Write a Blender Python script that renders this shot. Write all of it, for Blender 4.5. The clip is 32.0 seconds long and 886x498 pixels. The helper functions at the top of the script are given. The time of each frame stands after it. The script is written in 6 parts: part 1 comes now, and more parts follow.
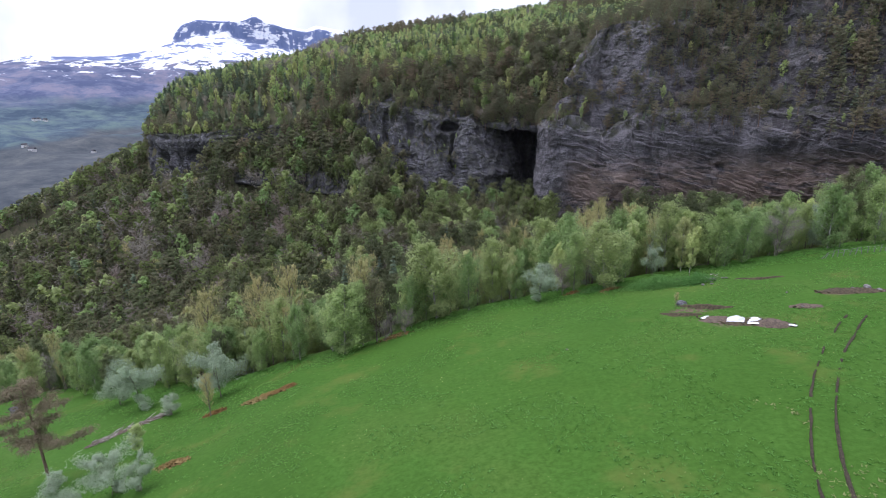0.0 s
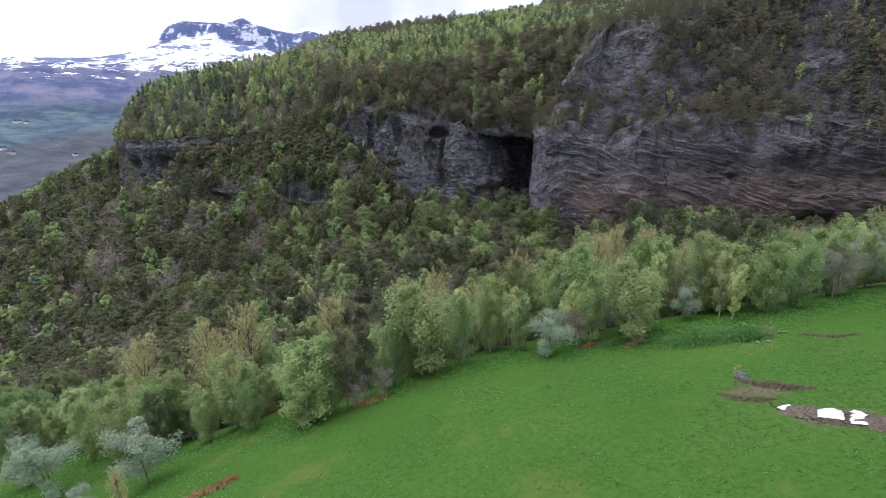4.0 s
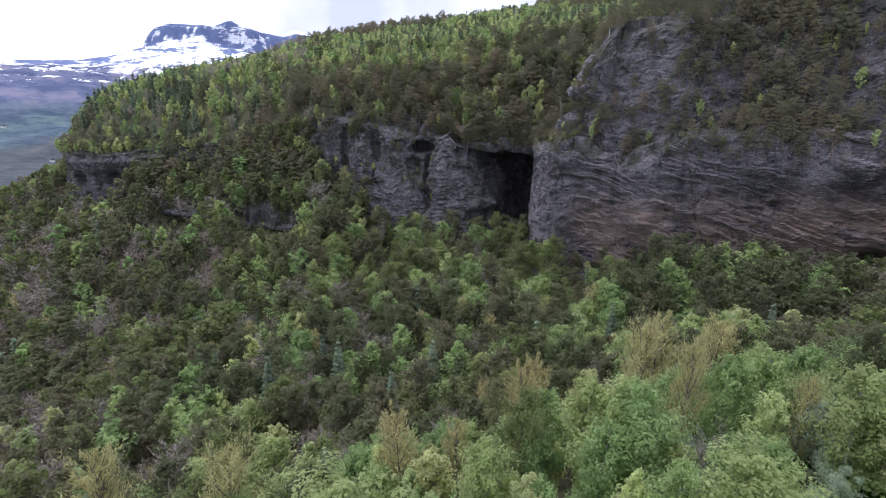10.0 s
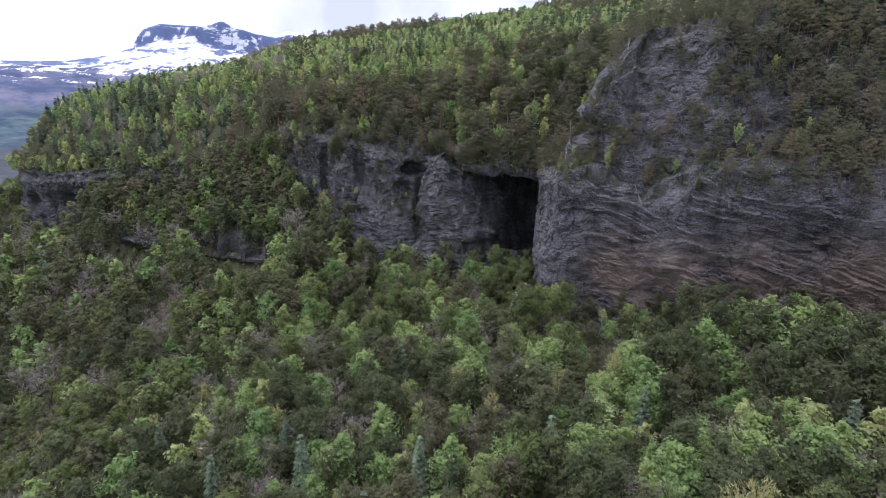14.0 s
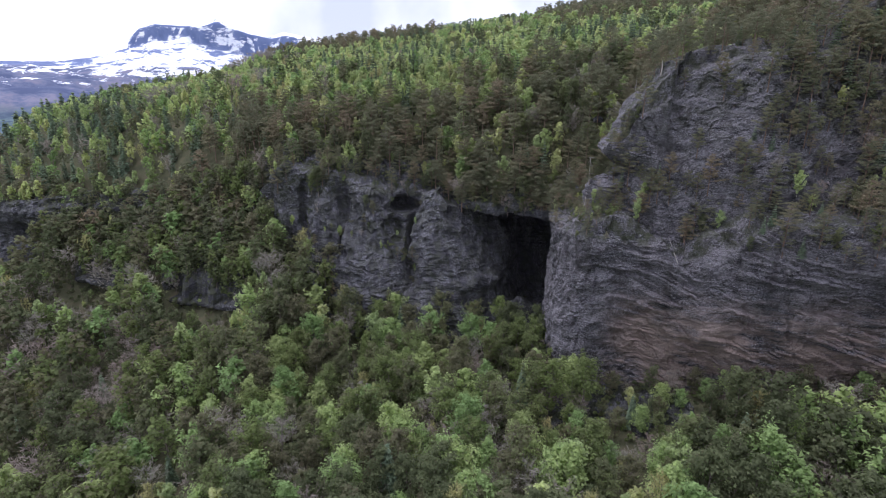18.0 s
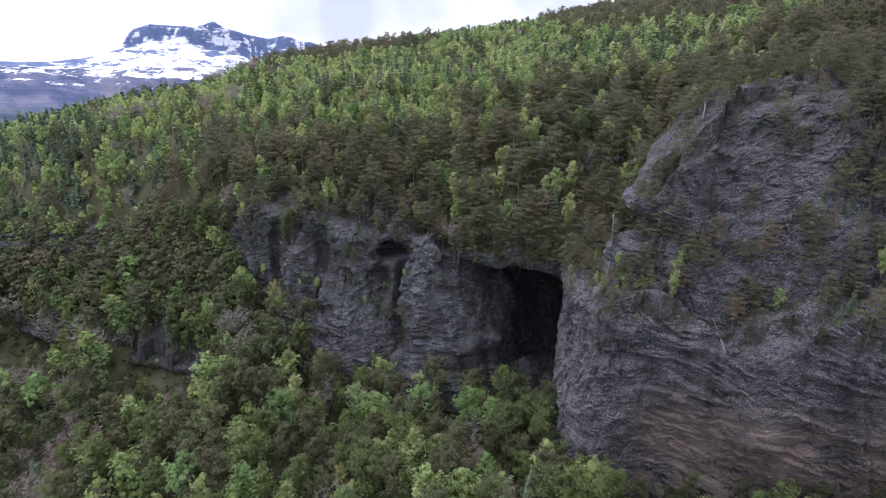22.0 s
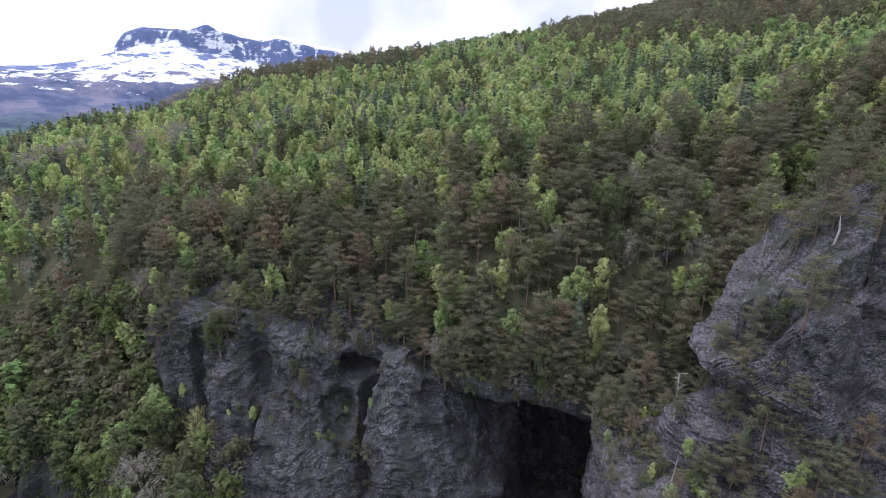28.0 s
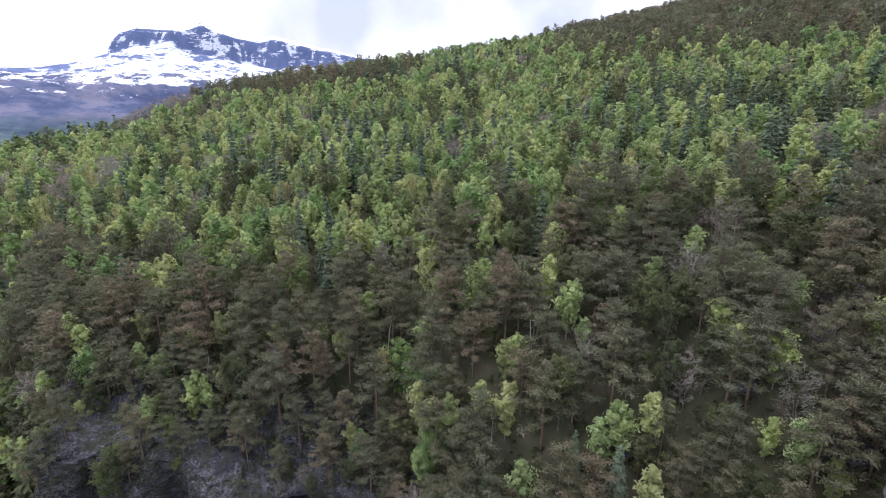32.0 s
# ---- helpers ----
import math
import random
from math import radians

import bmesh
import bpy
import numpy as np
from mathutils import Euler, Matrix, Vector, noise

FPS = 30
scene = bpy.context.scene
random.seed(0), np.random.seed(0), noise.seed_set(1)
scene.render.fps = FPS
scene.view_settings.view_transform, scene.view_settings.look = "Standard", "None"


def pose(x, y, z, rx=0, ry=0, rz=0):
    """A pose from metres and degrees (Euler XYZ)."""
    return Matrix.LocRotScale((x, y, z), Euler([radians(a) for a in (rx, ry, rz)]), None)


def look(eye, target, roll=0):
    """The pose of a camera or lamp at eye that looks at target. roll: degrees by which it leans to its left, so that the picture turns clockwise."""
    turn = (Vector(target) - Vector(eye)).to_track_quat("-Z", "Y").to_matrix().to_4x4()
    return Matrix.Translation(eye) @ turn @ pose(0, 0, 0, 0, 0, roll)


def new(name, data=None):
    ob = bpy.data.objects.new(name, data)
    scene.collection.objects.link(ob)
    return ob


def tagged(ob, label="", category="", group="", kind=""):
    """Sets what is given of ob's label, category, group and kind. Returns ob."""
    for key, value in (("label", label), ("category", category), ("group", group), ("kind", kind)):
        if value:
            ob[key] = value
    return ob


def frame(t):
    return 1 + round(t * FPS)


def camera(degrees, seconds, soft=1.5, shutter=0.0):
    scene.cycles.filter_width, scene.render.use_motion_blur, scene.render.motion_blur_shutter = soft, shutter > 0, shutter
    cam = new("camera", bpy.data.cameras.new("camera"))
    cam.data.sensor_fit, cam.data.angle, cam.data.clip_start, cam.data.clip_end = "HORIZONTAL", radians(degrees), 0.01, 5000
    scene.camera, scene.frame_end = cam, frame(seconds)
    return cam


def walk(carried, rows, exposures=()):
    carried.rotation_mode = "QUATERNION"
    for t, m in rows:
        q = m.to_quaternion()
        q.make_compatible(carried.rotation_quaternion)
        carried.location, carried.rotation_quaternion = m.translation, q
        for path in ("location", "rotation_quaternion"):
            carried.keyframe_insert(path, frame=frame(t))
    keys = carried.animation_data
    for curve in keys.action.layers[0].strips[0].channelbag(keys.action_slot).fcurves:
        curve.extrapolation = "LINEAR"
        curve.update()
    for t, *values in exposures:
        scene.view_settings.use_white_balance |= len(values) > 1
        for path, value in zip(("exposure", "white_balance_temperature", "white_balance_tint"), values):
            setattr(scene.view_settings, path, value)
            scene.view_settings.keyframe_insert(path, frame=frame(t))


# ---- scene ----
cam = camera(80.0, 32.0, soft=0.5)
METRES, EYE, TILT, LEAN, TURN = 200.0, 25.0, -17.5, 0.0, 0.0
ROWS = [
    (0.0, 0.0, 0.0, 0.0, 0.0, 0.0, -0.0),
    (0.5, 0.0004, 0.0076, 0.0024, -0.07, 0.02, 0.01),
    (1.0, 0.0007, 0.0165, 0.0053, -0.2, 0.07, 0.03),
    (1.5, 0.001, 0.0256, 0.008, -0.36, 0.1, 0.06),
    (2.0, 0.001, 0.0358, 0.0114, -0.61, 0.13, 0.11),
    (2.5, 0.0008, 0.0457, 0.0147, -0.77, 0.17, 0.13),
    (3.0, 0.001, 0.0569, 0.0187, -0.86, 0.2, 0.15),
    (3.5, 0.0012, 0.0676, 0.0221, -0.95, 0.22, 0.16),
    (5.5, 0.0087, 0.118, 0.0386, -1.15, 0.32, 0.22),
    (6.0, 0.0094, 0.1308, 0.0427, -1.23, 0.37, 0.23),
    (6.5, 0.0102, 0.1426, 0.0468, -1.3, 0.4, 0.25),
    (7.0, 0.0114, 0.1557, 0.0516, -1.4, 0.44, 0.26),
    (7.5, 0.0125, 0.1679, 0.0561, -1.48, 0.47, 0.26),
    (8.0, 0.0134, 0.1812, 0.0611, -1.55, 0.5, 0.29),
    (8.5, 0.0146, 0.1939, 0.0662, -1.61, 0.51, 0.32),
    (9.0, 0.0161, 0.2079, 0.0717, -1.71, 0.54, 0.32),
    (9.5, 0.0174, 0.2213, 0.0765, -1.79, 0.57, 0.31),
    (10.0, 0.0187, 0.2357, 0.082, -1.87, 0.6, 0.31),
    (10.5, 0.0198, 0.2496, 0.0872, -1.95, 0.6, 0.29),
    (11.0, 0.0209, 0.2649, 0.0937, -2.01, 0.62, 0.32),
    (11.5, 0.0221, 0.2786, 0.1004, -2.05, 0.64, 0.33),
    (12.0, 0.0231, 0.2933, 0.108, -2.12, 0.68, 0.33),
    (12.5, 0.0242, 0.3069, 0.1157, -2.18, 0.68, 0.33),
    (13.0, 0.0252, 0.3214, 0.1241, -2.24, 0.71, 0.34),
    (13.5, 0.026, 0.3349, 0.1322, -2.35, 0.7, 0.35),
    (14.0, 0.0272, 0.3497, 0.1413, -2.43, 0.69, 0.36),
    (14.5, 0.0279, 0.3633, 0.1496, -2.48, 0.7, 0.36),
    (16.5, 0.0317, 0.4193, 0.185, -2.6, 0.72, 0.31),
    (17.0, 0.0324, 0.4334, 0.194, -2.63, 0.7, 0.3),
    (17.5, 0.0333, 0.4463, 0.2025, -2.65, 0.72, 0.3),
    (18.0, 0.0341, 0.4601, 0.2117, -2.71, 0.72, 0.28),
    (18.5, 0.0351, 0.4725, 0.2202, -2.73, 0.71, 0.27),
    (19.0, 0.0361, 0.4859, 0.2295, -2.76, 0.69, 0.26),
    (19.5, 0.0375, 0.4981, 0.2382, -2.77, 0.68, 0.27),
    (20.0, 0.039, 0.5116, 0.2476, -2.79, 0.67, 0.26),
    (20.5, 0.0403, 0.524, 0.2564, -2.79, 0.65, 0.28),
    (21.0, 0.0422, 0.5376, 0.2658, -2.81, 0.65, 0.29),
    (21.5, 0.0438, 0.5502, 0.2745, -2.83, 0.64, 0.29),
    (22.0, 0.0457, 0.5641, 0.2838, -2.85, 0.64, 0.27),
    (22.5, 0.0473, 0.5771, 0.2924, -2.86, 0.62, 0.26),
    (23.0, 0.0492, 0.5913, 0.3019, -2.86, 0.64, 0.29),
    (23.5, 0.0512, 0.6046, 0.3108, -2.85, 0.65, 0.3),
    (24.0, 0.0535, 0.6189, 0.3204, -2.85, 0.65, 0.33),
    (24.5, 0.0557, 0.6326, 0.3292, -2.86, 0.65, 0.34),
    (25.0, 0.0579, 0.6474, 0.3387, -2.88, 0.68, 0.35),
    (25.5, 0.06, 0.6612, 0.3477, -2.89, 0.68, 0.38),
    (27.5, 0.0686, 0.7204, 0.3847, -3.01, 0.74, 0.37),
    (28.0, 0.0708, 0.7372, 0.3946, -3.05, 0.74, 0.39),
    (28.5, 0.073, 0.7528, 0.4038, -3.06, 0.74, 0.39),
    (29.0, 0.0758, 0.7703, 0.4139, -3.03, 0.72, 0.41),
    (29.5, 0.0782, 0.7862, 0.4228, -3.03, 0.73, 0.42),
    (30.0, 0.0805, 0.8036, 0.4325, -3.07, 0.75, 0.43),
    (30.5, 0.0829, 0.8195, 0.4417, -3.08, 0.75, 0.47),
    (31.0, 0.0856, 0.8366, 0.4519, -3.09, 0.76, 0.49),
    (31.5, 0.0881, 0.8528, 0.4611, -3.11, 0.75, 0.52),
    (32.0, 0.0907, 0.8706, 0.471, -3.13, 0.73, 0.54),
]
walk(cam, [(t, pose(0, 0, EYE, TILT, LEAN, TURN) @ pose(METRES * x, METRES * y, METRES * z, 90 + pitch, roll, yaw)) for t, x, y, z, yaw, pitch, roll in ROWS],
     exposures=((0.0, 0.05, 5880.0, 21.0), (32.0, 0.05, 5880.0, 21.0)))

# ---- world and light ----
world = bpy.data.worlds.new("world")
scene.world = world
world.use_nodes = True
wt = world.node_tree
wt.nodes.clear()
w_out = wt.nodes.new("ShaderNodeOutputWorld")
w_bg = wt.nodes.new("ShaderNodeBackground")
w_sky = wt.nodes.new("ShaderNodeTexSky")
w_sky.sky_type = "NISHITA"
w_sky.sun_disc = False
w_sky.sun_elevation = radians(74)
w_sky.sun_rotation = radians(-69)
w_gain = wt.nodes.new("ShaderNodeVectorMath")
w_gain.operation = "SCALE"
w_gain.inputs["Scale"].default_value = 0.10
w_noise = wt.nodes.new("ShaderNodeTexNoise")
w_noise.inputs["Scale"].default_value = 2.6
w_noise.inputs["Detail"].default_value = 5.0
w_ramp = wt.nodes.new("ShaderNodeValToRGB")
w_ramp.color_ramp.elements[0].position = 0.43
w_ramp.color_ramp.elements[0].color = (0.58, 0.61, 0.72, 1)
w_ramp.color_ramp.elements[1].position = 0.56
w_ramp.color_ramp.elements[1].color = (0.95, 0.95, 0.97, 1)
w_mix = wt.nodes.new("ShaderNodeMix")
w_mix.data_type = "RGBA"
w_mix.inputs["Factor"].default_value = 0.82
wt.links.new(w_sky.outputs["Color"], w_gain.inputs[0])
wt.links.new(w_noise.outputs["Fac"], w_ramp.inputs["Fac"])
wt.links.new(w_gain.outputs["Vector"], w_mix.inputs["A"])
wt.links.new(w_ramp.outputs["Color"], w_mix.inputs["B"])
wt.links.new(w_mix.outputs["Result"], w_bg.inputs["Color"])
wt.links.new(w_bg.outputs["Background"], w_out.inputs["Surface"])
w_bg.inputs["Strength"].default_value = 1.38

sun = new("sun", bpy.data.lights.new("sun", "SUN"))
sun.data.energy = 2.4
sun.data.angle = radians(60)
sun.data.color = (1.0, 0.985, 0.96)
sun.matrix_world = look((0, 0, 0), (0.26, -0.10, -0.96))
scene.view_settings.exposure = 0.0


# ---- helpers ----
def hash3(ix, iy, iz, seed):
    h = (ix.astype(np.int64) * 374761393 + iy.astype(np.int64) * 668265263 + iz.astype(np.int64) * 2147483647 + seed * 974711) & 0xFFFFFFFF
    h = ((h ^ (h >> 13)) * 1274126177) & 0xFFFFFFFF
    h = ((h ^ (h >> 15)) * 2246822519) & 0xFFFFFFFF
    return ((h ^ (h >> 16)) & 0xFFFFFF) / 0xFFFFFF


def vnoise(x, y, z, seed=0):
    """Smooth value noise, 0 to 1, on arrays."""
    x, y, z = np.broadcast_arrays(np.asarray(x, float), np.asarray(y, float), np.asarray(z, float))
    ix, iy, iz = np.floor(x), np.floor(y), np.floor(z)
    fx, fy, fz = x - ix, y - iy, z - iz
    fx, fy, fz = (f * f * (3 - 2 * f) for f in (fx, fy, fz))
    out = 0
    for a in (0, 1):
        for b in (0, 1):
            for c in (0, 1):
                w = (fx if a else 1 - fx) * (fy if b else 1 - fy) * (fz if c else 1 - fz)
                out = out + w * hash3(ix + a, iy + b, iz + c, seed)
    return out


def fbm(x, y, z, octaves=4, seed=0):
    total, amp, norm = 0, 1.0, 0
    for i in range(octaves):
        total = total + amp * vnoise(np.asarray(x) * 2 ** i, np.asarray(y) * 2 ** i, np.asarray(z) * 2 ** i, seed + i)
        norm += amp
        amp *= 0.5
    return total / norm


def softplus(v, w):
    return w * np.logaddexp(0, np.asarray(v) / w)


def smoothstep(a, b, v):
    t = np.clip((np.asarray(v, float) - a) / (b - a), 0, 1)
    return t * t * (3 - 2 * t)


def mesh_from(name, verts, faces, mats, smooth=False, mat_index=None, attrs=()):
    """A mesh from arrays: verts (n, 3), faces (m, 3 or 4); attrs: (name, per-vertex values)."""
    verts, faces = np.asarray(verts, np.float32), np.asarray(faces, np.int32)
    me = bpy.data.meshes.new(name)
    k = faces.shape[1]
    me.vertices.add(len(verts))
    me.vertices.foreach_set("co", verts.ravel())
    me.loops.add(faces.size)
    me.loops.foreach_set("vertex_index", faces.ravel())
    me.polygons.add(len(faces))
    me.polygons.foreach_set("loop_start", np.arange(0, faces.size, k, dtype=np.int32))
    if mat_index is not None:
        me.polygons.foreach_set("material_index", np.asarray(mat_index, np.int32))
    me.polygons.foreach_set("use_smooth", np.full(len(faces), bool(smooth)))
    for key, values in attrs:
        at = me.attributes.new(key, "FLOAT", "POINT")
        at.data.foreach_set("value", np.asarray(values, np.float32))
    for m in mats:
        me.materials.append(m)
    me.update(calc_edges=True)
    return me


def grid_faces(nu, nv):
    i = np.arange((nu - 1) * (nv - 1))
    a = (i // (nv - 1)) * nv + i % (nv - 1)
    return np.stack([a, a + nv, a + nv + 1, a + 1], 1)


def part(name, bm, material, parent, label=""):
    me = bpy.data.meshes.new(name)
    bm.to_mesh(me)
    bm.free()
    me.materials.append(material)
    ob = new(name, me)
    ob.parent = parent
    return tagged(ob, label)


# ---- materials ----
def material(name):
    m = bpy.data.materials.new(name)
    m.use_nodes = True
    nt = m.node_tree
    nt.nodes.clear()
    out = nt.nodes.new("ShaderNodeOutputMaterial")
    return m, nt, out


def node(nt, kind, **inputs):
    n = nt.nodes.new(kind)
    for key, value in inputs.items():
        n.inputs[key.replace("_", " ")].default_value = value
    return n


def ramp(nt, fac, stops):
    r = nt.nodes.new("ShaderNodeValToRGB")
    el = r.color_ramp.elements
    while len(el) < len(stops):
        el.new(0.5)
    for e, (p, c) in zip(el, stops):
        e.position, e.color = p, (*c, 1)
    nt.links.new(fac, r.inputs["Fac"])
    return r.outputs["Color"]


def mixc(nt, fac, a, b, blend="MIX"):
    n = nt.nodes.new("ShaderNodeMix")
    n.data_type, n.blend_type = "RGBA", blend
    for key, v in (("Factor", fac), ("A", a), ("B", b)):
        if isinstance(v, (int, float)):
            n.inputs[key].default_value = v
        elif isinstance(v, tuple):
            n.inputs[key].default_value = (*v, 1)
        else:
            nt.links.new(v, n.inputs[key])
    return n.outputs["Result"]


def math_node(nt, op, a, b=0.0, c=0.0):
    n = nt.nodes.new("ShaderNodeMath")
    n.operation = op
    for i, v in enumerate((a, b, c)):
        if isinstance(v, (int, float)):
            n.inputs[i].default_value = v
        else:
            nt.links.new(v, n.inputs[i])
    return n.outputs[0]


def position(nt, scale=(1, 1, 1), turn=(0, 0, 0)):
    g = nt.nodes.new("ShaderNodeNewGeometry")
    mp = nt.nodes.new("ShaderNodeMapping")
    mp.inputs["Scale"].default_value = scale
    mp.inputs["Rotation"].default_value = tuple(radians(a) for a in turn)
    nt.links.new(g.outputs["Position"], mp.inputs["Vector"])
    return mp.outputs["Vector"]


def noise_tex(nt, vec, scale, detail=4.0, rough=0.55, distort=0.0):
    n = node(nt, "ShaderNodeTexNoise", Scale=scale, Detail=detail, Roughness=rough, Distortion=distort)
    if vec is not None:
        nt.links.new(vec, n.inputs["Vector"])
    return n.outputs["Fac"]


def attribute(nt, name):
    n = nt.nodes.new("ShaderNodeAttribute")
    n.attribute_name = name
    return n.outputs["Fac"]


def finish(nt, out, color, rough=0.85, bump=None, strength=0.5, distance=0.1, spec=0.25):
    b = node(nt, "ShaderNodeBsdfPrincipled", Roughness=rough)
    b.inputs["Specular IOR Level"].default_value = spec
    if isinstance(color, tuple):
        b.inputs["Base Color"].default_value = (*color, 1)
    else:
        nt.links.new(color, b.inputs["Base Color"])
    if bump is not None:
        bn = node(nt, "ShaderNodeBump", Strength=strength, Distance=distance)
        nt.links.new(bump, bn.inputs["Height"])
        nt.links.new(bn.outputs["Normal"], b.inputs["Normal"])
    nt.links.new(b.outputs["BSDF"], out.inputs["Surface"])


def leaf_material(name, stops, glow=0.56, spread=0.14):
    """Leaves: a colour a tree (object random, or the tint of a joined wood), varied from clump to clump; light passes through."""
    m, nt, out = material(name)
    info = nt.nodes.new("ShaderNodeObjectInfo")
    geo = nt.nodes.new("ShaderNodeNewGeometry")
    tint = math_node(nt, "FRACT", math_node(nt, "ADD", info.outputs["Random"], attribute(nt, "tint")))
    island = math_node(nt, "MULTIPLY_ADD", geo.outputs["Random Per Island"], spread, -spread / 2)
    col = ramp(nt, math_node(nt, "ADD", tint, island), stops)
    value = nt.nodes.new("ShaderNodeHueSaturation")
    nt.links.new(col, value.inputs["Color"])
    nt.links.new(math_node(nt, "ADD", math_node(nt, "MULTIPLY_ADD", geo.outputs["Random Per Island"], 0.36, 0.84), attribute(nt, "clump")), value.inputs["Value"])
    d = nt.nodes.new("ShaderNodeBsdfDiffuse")
    t = nt.nodes.new("ShaderNodeBsdfTranslucent")
    mx = node(nt, "ShaderNodeMixShader", Fac=glow)
    for s in (d, t):
        nt.links.new(value.outputs["Color"], s.inputs["Color"])
    nt.links.new(d.outputs["BSDF"], mx.inputs[1])
    nt.links.new(t.outputs["BSDF"], mx.inputs[2])
    nt.links.new(mx.outputs["Shader"], out.inputs["Surface"])
    return m


def bark_material(name, a, b, scale=3.0):
    m, nt, out = material(name)
    v = position(nt, (1, 1, 0.35))
    f = noise_tex(nt, v, scale, 5)
    finish(nt, out, ramp(nt, f, [(0.35, a), (0.65, b)]), 0.9, f, 0.5, 0.03)
    return m


MAT_BIRCH_LEAF = leaf_material("birch_leaves", [(0.0, (0.27, 0.385, 0.16)), (0.3, (0.31, 0.43, 0.18)), (0.6, (0.355, 0.47, 0.195)), (0.85, (0.41, 0.49, 0.205)), (1.0, (0.35, 0.41, 0.185))], 0.58)
MAT_WOOD_LEAF = leaf_material("mixed_leaves", [(0.0, (0.147, 0.162, 0.092)), (0.25, (0.162, 0.190, 0.101)), (0.45, (0.201, 0.228, 0.121)), (0.6, (0.216, 0.199, 0.132)), (0.75, (0.211, 0.255, 0.113)), (0.9, (0.235, 0.294, 0.110)), (1.0, (0.221, 0.199, 0.132))], 0.62)
MAT_BRIGHT_LEAF = leaf_material("young_birch_leaves", [(0.0, (0.392, 0.478, 0.232)), (0.4, (0.498, 0.588, 0.273)), (0.7, (0.583, 0.651, 0.294)), (0.9, (0.572, 0.583, 0.288)), (1.0, (0.435, 0.488, 0.237))], 0.58)
MAT_WILLOW_LEAF = leaf_material("silver_willow_leaves", [(0.0, (0.37, 0.46, 0.31)), (1.0, (0.46, 0.53, 0.40))])
MAT_GOLD_TWIG = leaf_material("golden_aspen_catkins", [(0.0, (0.44, 0.40, 0.19)), (0.5, (0.48, 0.45, 0.21)), (1.0, (0.42, 0.42, 0.19))], 0.4)
MAT_BARE_TWIG = leaf_material("bare_twigs", [(0.0, (0.30, 0.245, 0.21)), (0.5, (0.34, 0.30, 0.26)), (1.0, (0.31, 0.295, 0.245))], 0.3)
MAT_SPRUCE = leaf_material("spruce_needles", [(0.0, (0.16, 0.21, 0.145)), (0.6, (0.20, 0.26, 0.165)), (1.0, (0.19, 0.23, 0.155))], 0.25)
MAT_PINE = leaf_material("pine_needles", [(0.0, (0.188, 0.197, 0.126)), (0.5, (0.212, 0.218, 0.136)), (0.8, (0.240, 0.226, 0.142)), (1.0, (0.270, 0.224, 0.152))], 0.45)
MAT_NETTLE = leaf_material("nettle_leaves", [(0.0, (0.135, 0.30, 0.085)), (1.0, (0.18, 0.35, 0.105))])
MAT_GRASS_BLADE = leaf_material("grass_blades", [(0.0, (0.132, 0.295, 0.0653)), (0.7, (0.175, 0.335, 0.0872)), (1.0, (0.33, 0.355, 0.152))], 0.5)
MAT_BRACKEN = leaf_material("dead_bracken", [(0.0, (0.24, 0.138, 0.0595)), (0.6, (0.28, 0.184, 0.0765)), (1.0, (0.32, 0.253, 0.111))], 0.1)
MAT_PETAL = leaf_material("dandelion_heads", [(0.0, (0.70, 0.66, 0.30)), (1.0, (0.66, 0.68, 0.52))], 0.2)
MAT_BIRCH_BARK = bark_material("birch_bark", (0.50, 0.48, 0.44), (0.16, 0.15, 0.13), 2.0)
MAT_BARK = bark_material("grey_brown_bark", (0.15, 0.125, 0.105), (0.27, 0.235, 0.20))
MAT_PINE_BARK = bark_material("pine_bark", (0.16, 0.10, 0.07), (0.24, 0.18, 0.14))
MAT_DEAD_WOOD = bark_material("bleached_dead_wood", (0.50, 0.47, 0.43), (0.34, 0.31, 0.28))


